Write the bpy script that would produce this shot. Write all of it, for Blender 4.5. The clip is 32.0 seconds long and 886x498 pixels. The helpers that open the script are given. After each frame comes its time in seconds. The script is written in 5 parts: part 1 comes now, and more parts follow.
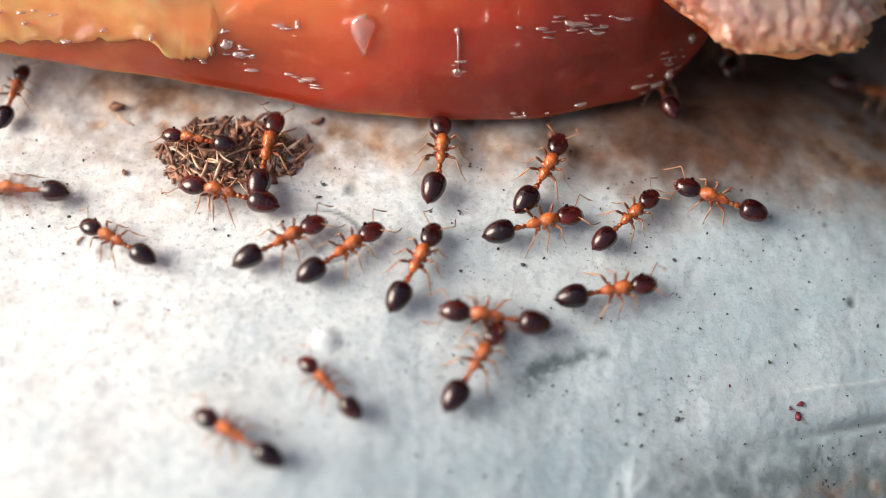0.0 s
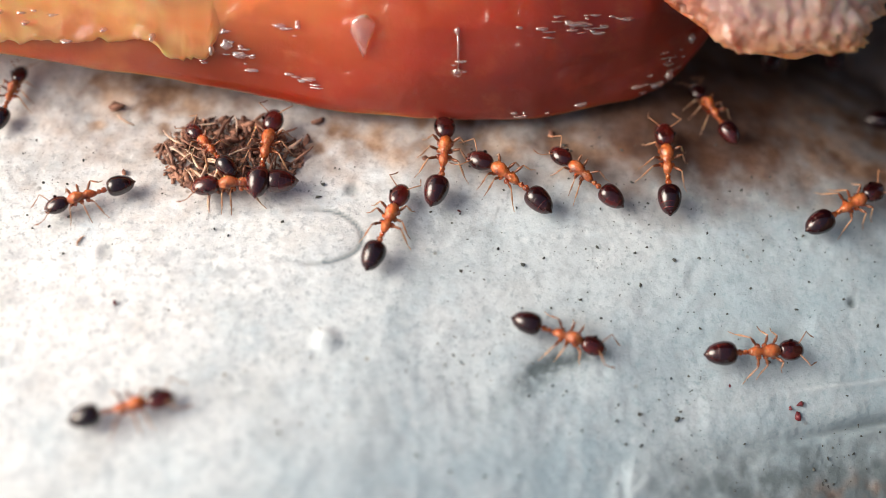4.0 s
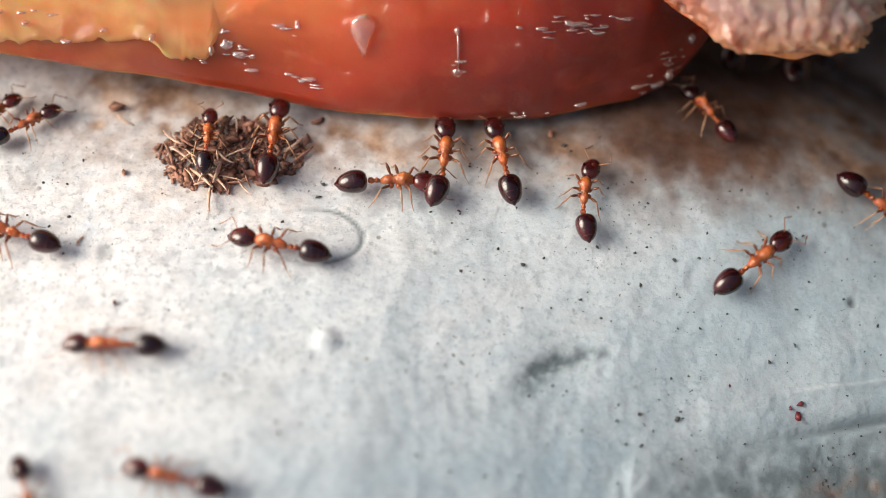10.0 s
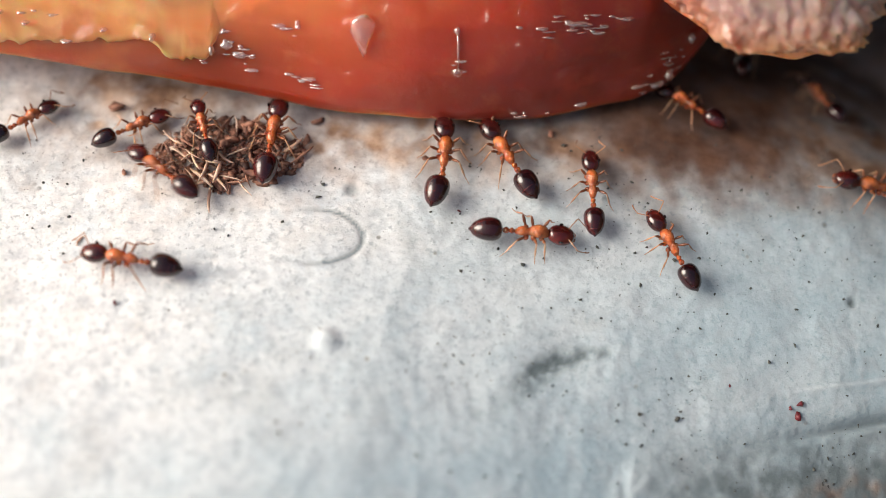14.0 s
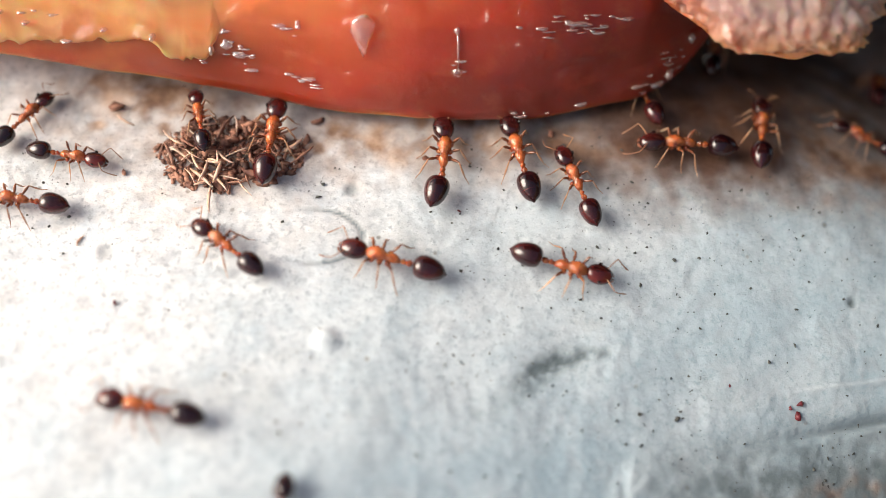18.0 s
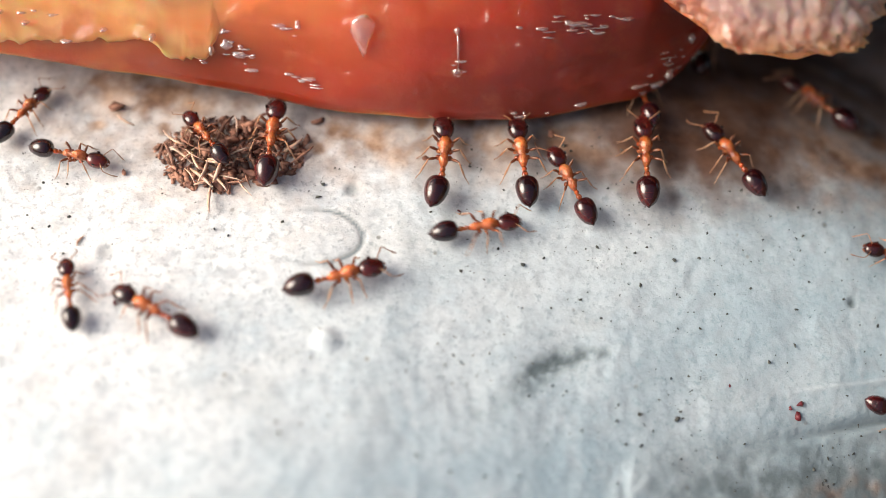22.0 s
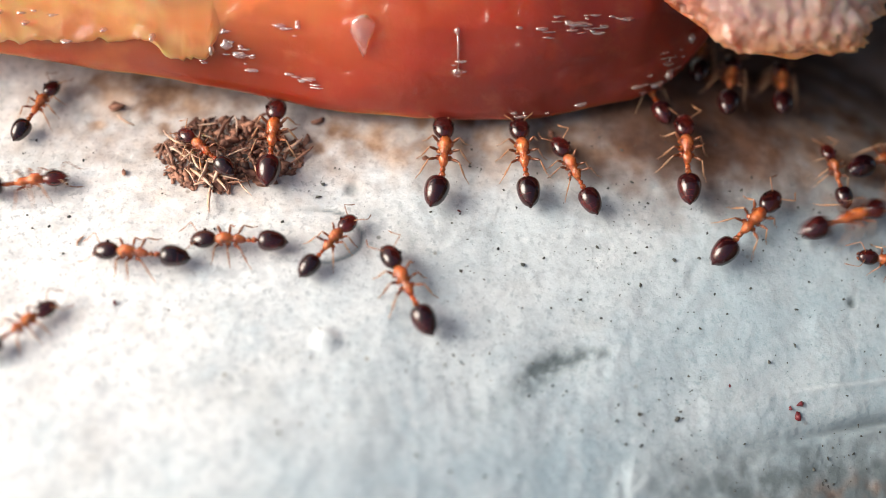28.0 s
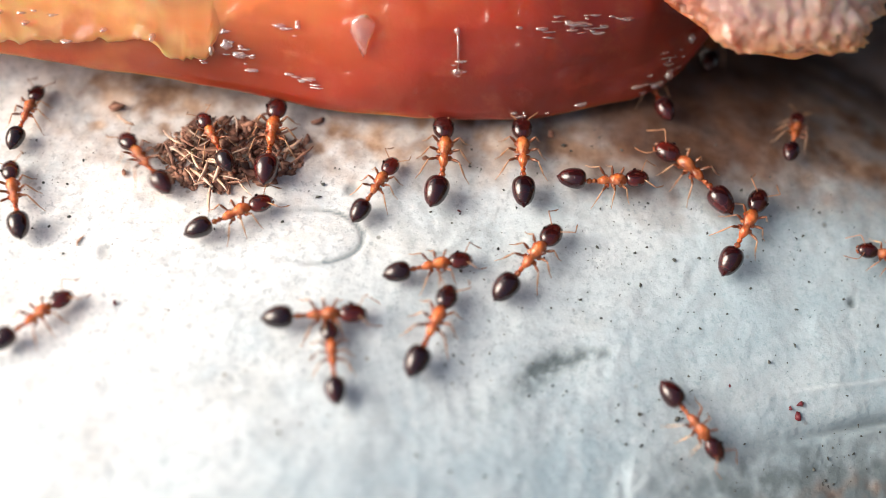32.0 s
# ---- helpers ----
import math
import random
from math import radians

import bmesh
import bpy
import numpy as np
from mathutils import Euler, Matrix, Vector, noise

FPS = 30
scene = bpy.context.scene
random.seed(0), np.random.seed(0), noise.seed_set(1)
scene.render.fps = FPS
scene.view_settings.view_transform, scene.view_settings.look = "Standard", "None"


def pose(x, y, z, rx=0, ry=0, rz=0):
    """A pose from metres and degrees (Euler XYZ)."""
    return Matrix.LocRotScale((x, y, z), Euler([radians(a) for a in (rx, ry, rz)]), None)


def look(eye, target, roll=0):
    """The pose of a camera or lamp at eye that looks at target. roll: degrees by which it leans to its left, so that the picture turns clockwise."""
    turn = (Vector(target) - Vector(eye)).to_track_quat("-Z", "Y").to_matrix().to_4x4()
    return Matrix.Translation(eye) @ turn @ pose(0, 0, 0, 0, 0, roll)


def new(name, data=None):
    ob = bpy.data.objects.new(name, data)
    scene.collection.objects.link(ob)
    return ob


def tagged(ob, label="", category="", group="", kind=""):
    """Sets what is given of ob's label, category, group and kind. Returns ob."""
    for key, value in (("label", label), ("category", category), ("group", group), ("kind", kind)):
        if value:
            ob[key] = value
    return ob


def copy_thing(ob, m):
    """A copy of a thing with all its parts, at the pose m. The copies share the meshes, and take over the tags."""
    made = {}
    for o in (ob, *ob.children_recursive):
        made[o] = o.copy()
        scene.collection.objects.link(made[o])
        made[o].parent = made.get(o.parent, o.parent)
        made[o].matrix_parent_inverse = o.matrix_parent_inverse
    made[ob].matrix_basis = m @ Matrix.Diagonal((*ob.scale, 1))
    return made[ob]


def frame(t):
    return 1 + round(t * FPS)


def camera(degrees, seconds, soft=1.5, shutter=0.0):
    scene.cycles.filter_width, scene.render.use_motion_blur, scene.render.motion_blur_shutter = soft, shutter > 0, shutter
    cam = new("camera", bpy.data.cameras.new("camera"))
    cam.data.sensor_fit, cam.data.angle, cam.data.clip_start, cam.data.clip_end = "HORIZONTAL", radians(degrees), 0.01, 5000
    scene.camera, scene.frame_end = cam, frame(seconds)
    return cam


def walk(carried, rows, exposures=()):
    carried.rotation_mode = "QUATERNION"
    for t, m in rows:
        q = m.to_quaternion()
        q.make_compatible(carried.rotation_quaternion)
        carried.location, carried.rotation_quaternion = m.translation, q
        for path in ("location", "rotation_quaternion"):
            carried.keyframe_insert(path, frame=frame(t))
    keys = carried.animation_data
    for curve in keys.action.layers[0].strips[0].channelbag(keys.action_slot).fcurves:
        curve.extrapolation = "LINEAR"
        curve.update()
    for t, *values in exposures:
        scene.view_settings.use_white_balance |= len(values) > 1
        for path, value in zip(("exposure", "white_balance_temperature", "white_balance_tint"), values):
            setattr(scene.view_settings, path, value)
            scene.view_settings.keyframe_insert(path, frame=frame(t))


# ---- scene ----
cam = camera(40, 32.0, soft=0.75, shutter=0.4)
MM = 0.001
walk(cam, [(0, look((0, -0.0234, 0.04053), (0, 0, 0))), (32, look((0, -0.0234, 0.04053), (0, 0, 0)))],
     exposures=[(0, 0.0), (3, -0.05), (8, -0.13), (14, -0.12), (17, 0.03), (25, 0.05), (28, 0.04), (32, 0.20)])
cam.data.dof.use_dof = True
cam.data.dof.focus_distance = 0.0479
cam.data.dof.aperture_fstop = 17.0

# ---- daylight ----
SUN_TO = Vector((-0.78, -0.02, 0.60)).normalized()
world = bpy.data.worlds.new("sky")
scene.world = world
world.use_nodes = True
wn = world.node_tree.nodes
sky = wn.new("ShaderNodeTexSky")
sky.sky_type = "NISHITA"
sky.sun_disc = False
sky.air_density, sky.dust_density, sky.ozone_density = 1.0, 8.0, 0.3
sky.sun_elevation = math.asin(SUN_TO.z)
sky.sun_rotation = math.atan2(SUN_TO.x, SUN_TO.y)
wn["Background"].inputs["Strength"].default_value = 0.138
world.node_tree.links.new(sky.outputs["Color"], wn["Background"].inputs["Color"])
sun_data = bpy.data.lights.new("sun", "SUN")
sun_data.energy = 3.2
sun_data.angle = radians(42)
sun_data.color = (1.0, 0.955, 0.90)
sun = new("sun", sun_data)
sun.matrix_world = look(SUN_TO, (0, 0, 0))


# ---- materials ----
def material(name):
    m = bpy.data.materials.new(name)
    m.use_nodes = True
    nt = m.node_tree
    return m, nt, nt.nodes["Principled BSDF"]


def nd(nt, kind, **kw):
    n = nt.nodes.new(kind)
    for k, v in kw.items():
        n.inputs[k.replace("_", " ")].default_value = v
    return n


def coords(nt):
    return nt.nodes.new("ShaderNodeTexCoord").outputs["Object"]


def noise_at(nt, scale, detail=4, rough=0.55, vec=None):
    n = nd(nt, "ShaderNodeTexNoise", Scale=scale, Detail=detail, Roughness=rough)
    nt.links.new(vec or coords(nt), n.inputs["Vector"])
    return n.outputs["Fac"]


def ramp(nt, fac, stops):
    n = nt.nodes.new("ShaderNodeValToRGB")
    while len(n.color_ramp.elements) < len(stops):
        n.color_ramp.elements.new(0.5)
    for e, (p, c) in zip(n.color_ramp.elements, stops):
        e.position = p
        e.color = (*c, 1) if len(c) == 3 else c
    nt.links.new(fac, n.inputs["Fac"])
    return n.outputs["Color"]


def mix(nt, fac, a, b, blend="MIX"):
    n = nt.nodes.new("ShaderNodeMix")
    n.data_type = "RGBA"
    n.blend_type = blend
    for s, v in ((n.inputs[0], fac), (n.inputs[6], a), (n.inputs[7], b)):
        if isinstance(v, bpy.types.NodeSocket):
            nt.links.new(v, s)
        else:
            s.default_value = v if not isinstance(v, tuple) else (*v, 1)
    return n.outputs[2]


def bump(nt, bsdf, height, strength, dist):
    n = nd(nt, "ShaderNodeBump", Strength=strength, Distance=dist)
    nt.links.new(height, n.inputs["Height"])
    nt.links.new(n.outputs["Normal"], bsdf.inputs["Normal"])
    nt.links.new(n.outputs["Normal"], bsdf.inputs["Coat Normal"])
    return n


def plain(name, low, high, rough=0.5, scale=2000, spec=0.5, coat=0.0, sss=0.0, relief=0.3, dist=0.00003, radius=(0.0006, 0.0002, 0.0001)):
    m, nt, b = material(name)
    f = noise_at(nt, scale)
    tone = ramp(nt, f, [(0.35, low), (0.65, high)])
    each = nt.nodes.new("ShaderNodeNewGeometry").outputs["Random Per Island"]
    tone = mix(nt, 1.0, tone, ramp(nt, each, [(0.0, (0.45,) * 3), (1.0, (1.5, 1.45, 1.4))]), "MULTIPLY")
    nt.links.new(tone, b.inputs["Base Color"])
    b.inputs["Roughness"].default_value = rough
    b.inputs["Specular IOR Level"].default_value = spec
    b.inputs["Coat Weight"].default_value = coat
    b.inputs["Coat Roughness"].default_value = 0.06
    if sss:
        b.inputs["Subsurface Weight"].default_value = sss
        b.inputs["Subsurface Radius"].default_value = radius
        b.inputs["Subsurface Scale"].default_value = 1.0
    bump(nt, b, noise_at(nt, scale * 2.2), relief, dist)
    return m


# ---- shape helpers ----
def part(name, bm, mat, parent, label=""):
    me = bpy.data.meshes.new(name)
    bmesh.ops.recalc_face_normals(bm, faces=bm.faces)
    for f in bm.faces:
        f.smooth = True
    bm.to_mesh(me)
    bm.free()
    me.materials.append(mat)
    ob = new(name, me)
    ob.parent = parent
    if label:
        ob["label"] = label
    return ob


def loft(bm, rings, close_ends=True):
    """Skin over rings of equal count."""
    vs = [[bm.verts.new(p) for p in r] for r in rings]
    n = len(vs[0])
    for a, b in zip(vs, vs[1:]):
        for i in range(n):
            j = (i + 1) % n
            bm.faces.new((a[i], a[j], b[j], b[i]))
    if close_ends:
        bm.faces.new(vs[0][::-1])
        bm.faces.new(vs[-1])


def body(bm, path, sides=12):
    """Round body along x: rows of (x, z, half width, half height)."""
    rings = []
    for x, z, w, h in path:
        rings.append([(x * MM, w * MM * math.cos(a), (z + h * math.sin(a)) * MM)
                      for a in (2 * math.pi * i / sides for i in range(sides))])
    loft(bm, rings)


def tube(bm, pts, radii, sides=6):
    rings = []
    for i, p in enumerate(pts):
        p = Vector(p)
        d = Vector(pts[min(i + 1, len(pts) - 1)]) - Vector(pts[max(i - 1, 0)])
        d.normalize()
        u = d.cross(Vector((0.3, 0.2, 0.93)))
        u = u.normalized() if u.length > 1e-4 else d.orthogonal().normalized()
        v = d.cross(u)
        rings.append([(p + radii[i] * (u * math.cos(a) + v * math.sin(a))) * MM
                      for a in (2 * math.pi * k / sides for k in range(sides))])
    loft(bm, rings)


# ---- ground ----
def ground_z(x, y):
    """Height of the stone in mm at a place in mm."""
    q = np.clip(0.5 * (x + 4.6 + np.hypot(x + 4.6, 4.0)) - 0.25, 0.0, 34.0)
    u = np.minimum(0.5 * (4.5 - y + np.hypot(4.5 - y, 2.0)), 24.0)
    v = 0.55 * (x - 9.0) + 0.85 * (y - 4.0)
    v = np.minimum(0.5 * (v + np.hypot(v, 2.0)), 14.0)
    return -0.0016 * q * q - 0.019 * q * u - 0.027 * v * v


def dist_to_path(gx, gy, pts):
    """Distance in mm from each grid place to a broken line, and how far along it the nearest place lies."""
    best = np.full(gx.shape, 1e9)
    along = np.zeros(gx.shape)
    for i, ((ax, ay), (bx, by)) in enumerate(zip(pts, pts[1:])):
        ux, uy = bx - ax, by - ay
        k = np.clip(((gx - ax) * ux + (gy - ay) * uy) / (ux * ux + uy * uy), 0, 1)
        d = np.hypot(gx - ax - k * ux, gy - ay - k * uy)
        along = np.where(d < best, (i + k) / (len(pts) - 1), along)
        best = np.minimum(best, d)
    return best, along


def wavy(gx, gy, scale, seed, octaves=4):
    """Smooth random field, about -1 to 1, with features of about scale mm."""
    rng = np.random.RandomState(seed)
    out, amp = np.zeros(gx.shape), 1.0
    for o in range(octaves):
        for k in range(6):
            a = rng.uniform(0, 2 * math.pi)
            w = 2 * math.pi / (scale / 2 ** o * rng.uniform(0.7, 1.4))
            out += amp / 4 * np.sin(w * (gx * math.cos(a) + gy * math.sin(a)) + rng.uniform(0, 6.3)
                                    + 1.5 * np.sin(w * 0.43 * (gx * math.sin(a) - gy * math.cos(a)) + rng.uniform(0, 6.3)))
        amp *= 0.5
    return out


def axis(lo, hi, step, reach):
    mid = np.arange(lo, hi + step / 2, step)
    out = [0.0]
    w = step
    while out[-1] < reach:
        w *= 1.35
        out.append(out[-1] + w)
    out = np.array(out[1:])
    return np.concatenate((lo - out[::-1], mid, hi + out))


def make_ground():
    xs, ys = axis(-20, 20, 0.11, 60000), axis(-11.5, 15, 0.11, 60000)
    gx, gy = np.meshgrid(xs, ys)
    near = (np.abs(gx) < 60) & (np.abs(gy) < 60)
    cx, cy = np.where(near, gx, 0), np.where(near, gy, 0)
    z = ground_z(gx, gy)
    z += near * (0.05 * wavy(cx, cy, 4.5, 3) + 0.007 * wavy(cx, cy, 0.8, 5, 3))
    # round scar with a raised rim
    r = np.hypot((gx + 5.1) / 1.95, (gy - 0.65) / 1.22)
    rim = np.exp(-((r - 1) / 0.06) ** 2) * (0.5 + 0.5 * np.clip((gx + 5.3) / 1.0, -0.9, 1))
    z += -0.06 * rim + 0.05 * np.clip(1 - r, 0, 0.4)
    # knob, dents
    z += 0.24 * np.exp(-(np.hypot(gx + 4.32, gy + 3.75) / 0.42) ** 3)
    for dx, dy, w, h in ((-12.91, -0.09, 0.34, 0.12), (-3.57, 2.81, 0.3, 0.12), (16.44, -0.81, 0.16, 0.12), (6.13, -4.27, 0.2, 0.05)):
        z -= h * np.exp(-(np.hypot(gx - dx, gy - dy) / w) ** 4)
    # gouge, crease, pale ridge, broken corner
    d, k = dist_to_path(gx, gy, [(1.38, -6.27), (2.55, -5.43), (3.54, -4.49), (4.31, -3.99), (5.31, -3.65), (6.30, -3.51)])
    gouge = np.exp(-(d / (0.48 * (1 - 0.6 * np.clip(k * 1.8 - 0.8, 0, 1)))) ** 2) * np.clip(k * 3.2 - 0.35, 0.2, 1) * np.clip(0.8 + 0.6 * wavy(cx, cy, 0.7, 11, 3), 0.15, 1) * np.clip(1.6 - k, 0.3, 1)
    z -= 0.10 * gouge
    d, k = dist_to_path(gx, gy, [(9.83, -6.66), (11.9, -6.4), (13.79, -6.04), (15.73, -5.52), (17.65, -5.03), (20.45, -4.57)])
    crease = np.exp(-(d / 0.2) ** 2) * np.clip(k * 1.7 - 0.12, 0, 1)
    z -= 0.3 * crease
    d, k = dist_to_path(gx, gy, [(12.96, -4.41), (14.38, -4.23), (16.06, -3.92), (17.73, -3.57), (20.52, -3.16)])
    ridge = np.exp(-(d / 0.08) ** 2) * np.clip(k * 4, 0, 1)
    z += 0.07 * ridge
    flake = np.exp(-(np.hypot((gx - 7.1) - 0.5 * (gy + 8.3), (gy + 8.4) * 0.8) / 0.75) ** 4) * np.clip(0.8 + 0.5 * wavy(cx, cy, 1.0, 29, 3), 0, 1)
    ridge = np.maximum(ridge, 0.8 * flake)
    z += 0.12 * flake
    past = np.clip((gx - 9.93) * 0.33 - (gy + 8.73) * 0.94, 0, 3.0) * near
    lump = wavy(cx, cy, 2.2, 22, 3)
    z += past * (0.05 * lump + 0.012 * wavy(cx, cy, 0.8, 23, 2)) + 0.06 * past
    # grey in gouge, crease, scar rim and dents; brown near the food and in the corner
    grain = wavy(cx, cy, 1.4, 31, 4)
    grey_tone = np.clip(gouge * 1.3 + crease * 0.8 + rim * 0.85, 0, 1)
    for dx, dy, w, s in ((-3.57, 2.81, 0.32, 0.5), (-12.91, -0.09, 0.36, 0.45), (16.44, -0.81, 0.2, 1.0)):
        grey_tone = np.maximum(grey_tone, s * np.exp(-(np.hypot(gx - dx, gy - dy) / w) ** 4))
    for dx, dy, w, s in ((-1.0, 0.7, 2.6, 0.22), (0.6, 1.4, 2.0, 0.2), (8.3, 1.2, 3.0, 0.10)):
        grey_tone = np.maximum(grey_tone, s * np.exp(-(np.hypot(gx - dx, 1.6 * (gy - dy)) / w) ** 2) * np.clip(0.6 + 0.8 * wavy(cx, cy, 1.6, 37, 4), 0, 1.4))
    # brown soil by the pile, the fruit's soft shadow and warm bounce painted in
    soil_shade = np.exp(-(np.hypot((gx + 8.9) / 4.0, (gy - 4.6) / 2.2)) ** 2) * 0.85
    soil_shade = np.maximum(soil_shade, np.exp(-(np.hypot((gx + 11.6) / 5.5, (gy - 7.4) / 2.6)) ** 2) * 1.0)
    soil_shade = np.maximum(soil_shade, np.exp(-(np.hypot((gx + 13.5) / 5.0, (gy - 5.4) / 2.0)) ** 2) * 0.5)
    soil_shade = np.maximum(soil_shade, np.clip((gy - 2.4) / 2.8, 0, 0.85) * np.clip((gx + 9) / 5, 0, 1))
    blot = wavy(cx, cy, 2.2, 47, 3)
    soil_shade = np.clip(soil_shade * (0.85 + 0.35 * blot) + 0.12 * grain * (soil_shade > 0.05), 0, 1) * near
    # blotches of brown shading under the fruit, painted as spots
    for dx, dy, w, s in ((-14.04, 8.04, 1.12, 0.8), (-14.88, 7.48, 0.75, 0.5), (-14.13, 5.84, 0.55, 0.7), (-11.40, 5.61, 0.55, 0.8), (-10.40, 7.04, 0.55, 0.8), (-5.12, 4.85, 0.7, 0.8), (-10.35, 5.22, 0.55, 0.8), (-12.82, 7.92, 1.0, 0.6), (-13.29, 8.81, 0.75, 0.5), (-16.82, 6.46, 1.0, 0.4), (4.99, 5.52, 1.25, 0.5), (-1.92, 4.83, 1.0, 0.35)):
        soil_shade = np.maximum(soil_shade, np.clip(s * 1.6 * np.exp(-(np.hypot(gx - dx, (gy - dy) * 1.3) / w) ** 2) * (0.9 + 0.35 * grain), 0, 0.95))
    soil_shade = np.maximum(soil_shade, np.clip(past * 0.7 + 0.5 * lump * np.clip(past, 0, 1), 0, 0.8))
    # brown soil round the fruit's end, with the shade there painted in
    brown_shade = np.clip((gx - 0.5) / 7.0, 0, 1) * np.clip((gy - 1.3 - 1.6 * np.clip((9 - gx) / 7, 0, 1) + 0.7 * blot) / 3.2, 0, 1) * np.clip((17.2 - gx + 0.5 * (gy - 4)) / 5, 0.6, 1) * 0.9 * near
    brown_shade = np.maximum(brown_shade, np.clip(past * (0.35 + 0.5 * lump), 0, 0.75))
    # greyer towards the lower right
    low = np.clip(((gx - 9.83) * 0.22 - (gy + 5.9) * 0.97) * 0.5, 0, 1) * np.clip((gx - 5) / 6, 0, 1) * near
    grey_tone = np.maximum(grey_tone, low * np.clip(0.78 + 0.4 * grain, 0.3, 1.0))
    n = len(xs)
    verts = np.stack((gx, gy, z), -1).reshape(-1, 3) * MM
    i = np.arange(len(ys) - 1)[:, None] * n + np.arange(n - 1)[None, :]
    faces = np.stack((i, i + 1, i + 1 + n, i + n), -1).reshape(-1, 4)
    me = bpy.data.meshes.new("ground")
    me.from_pydata(verts.tolist(), [], faces.tolist())
    me.polygons.foreach_set("use_smooth", np.ones(len(faces), bool))
    for name, field in (("grey_tone", grey_tone), ("soil_shade", soil_shade), ("ridge", ridge), ("brown_shade", brown_shade)):
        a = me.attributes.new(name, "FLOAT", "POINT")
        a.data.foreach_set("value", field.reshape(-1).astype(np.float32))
    m, nt, b = material("weathered_white_stone")
    co = coords(nt)
    big = noise_at(nt, 170, 5, 0.6, co)
    fine = noise_at(nt, 1500, 5, 0.65, co)
    base = ramp(nt, big, [(0.30, (0.54, 0.62, 0.66)), (0.43, (0.80, 0.83, 0.84)), (0.58, (0.90, 0.90, 0.89)), (0.70, (0.64, 0.715, 0.76))])
    turn = nt.nodes.new("ShaderNodeMapping")
    turn.vector_type = "TEXTURE"
    turn.inputs["Rotation"].default_value = (0, 0, radians(33))
    turn.inputs["Scale"].default_value = (2.6, 0.75, 1.0)
    nt.links.new(co, turn.inputs["Vector"])
    streak = noise_at(nt, 330, 5, 0.6, turn.outputs["Vector"])
    base = mix(nt, ramp(nt, noise_at(nt, 420, 5, 0.65, co), [(0.50, (0,) * 3), (0.66, (0.45,) * 3)]), base, (0.54, 0.51, 0.47))
    base = mix(nt, ramp(nt, noise_at(nt, 2600, 4, 0.7, co), [(0.53, (0,) * 3), (0.66, (0.8,) * 3)]), base, (0.95, 0.95, 0.94))
    base = mix(nt, ramp(nt, noise_at(nt, 3800, 3, 0.7, co), [(0.54, (0,) * 3), (0.66, (0.65,) * 3)]), base, (0.36, 0.39, 0.41))
    base = mix(nt, ramp(nt, fine, [(0.36, (0.5,) * 3), (0.50, (0,) * 3)]), base, (0.50, 0.53, 0.55))
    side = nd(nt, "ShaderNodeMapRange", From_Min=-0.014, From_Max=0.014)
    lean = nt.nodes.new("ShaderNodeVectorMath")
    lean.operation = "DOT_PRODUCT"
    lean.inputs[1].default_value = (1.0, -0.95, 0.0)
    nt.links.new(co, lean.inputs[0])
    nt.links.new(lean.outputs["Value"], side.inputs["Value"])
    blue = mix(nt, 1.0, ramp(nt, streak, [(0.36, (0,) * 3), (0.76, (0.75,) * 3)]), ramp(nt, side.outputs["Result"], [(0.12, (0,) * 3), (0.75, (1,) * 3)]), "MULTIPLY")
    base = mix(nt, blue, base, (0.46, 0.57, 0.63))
    # bluish grey stone to the right and near side, light falloff mixed into it
    grey_falloff = mix(nt, 0.45, side.outputs["Result"], noise_at(nt, 75, 4, 0.6, co))
    base = mix(nt, ramp(nt, grey_falloff, [(0.2, (0,) * 3), (0.8, (1.0,) * 3)]), base, mix(nt, 0.40, (0.22, 0.36, 0.44), base))
    for scale, size, tone in ((420, 0.075, (0.10, 0.12, 0.11)), (900, 0.11, (0.28, 0.29, 0.28))):
        v = nd(nt, "ShaderNodeTexVoronoi", Scale=scale)
        nt.links.new(co, v.inputs["Vector"])
        spot = ramp(nt, v.outputs["Distance"], [(size * 0.5, (1,) * 3), (size, (0,) * 3)])
        gate = ramp(nt, noise_at(nt, 260 + scale * 0.2, 3, 0.5, co), [(0.56, (0,) * 3), (0.62, (1,) * 3)])
        base = mix(nt, mix(nt, 1.0, spot, gate, "MULTIPLY"), base, tone)
    mottle = noise_at(nt, 760, 6, 0.7, co)
    base = mix(nt, ramp(nt, mottle, [(0.36, (0.32,) * 3), (0.48, (0,) * 3)]), base, (0.48, 0.52, 0.55))
    at = {}
    for name in ("grey_tone", "soil_shade", "ridge", "brown_shade"):
        a = nt.nodes.new("ShaderNodeAttribute")
        a.attribute_name = name
        at[name] = a.outputs["Fac"]
    soft = noise_at(nt, 620, 4, 0.6, co)
    brown = ramp(nt, soft, [(0.3, (0.11, 0.055, 0.035)), (0.5, (0.30, 0.185, 0.12)), (0.68, (0.60, 0.43, 0.31))])
    base = mix(nt, at["soil_shade"], base, brown)
    base = mix(nt, at["brown_shade"], base, ramp(nt, soft, [(0.3, (0.045, 0.019, 0.011)), (0.7, (0.115, 0.050, 0.029))]))
    base = mix(nt, at["grey_tone"], base, (0.15, 0.19, 0.205))
    base = mix(nt, mix(nt, 0.75, at["ridge"], (0, 0, 0)), base, (0.80, 0.84, 0.85))
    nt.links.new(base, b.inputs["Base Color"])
    b.inputs["Roughness"].default_value = 0.72
    b.inputs["Specular IOR Level"].default_value = 0.25
    bump(nt, b, mix(nt, 0.35, mix(nt, 0.5, big, streak), fine), 0.8, 0.00027)
    me.materials.append(m)
    tagged(new("ground", me), "weathered white stone surface with grey stains", "ground", kind="structure")


make_ground()


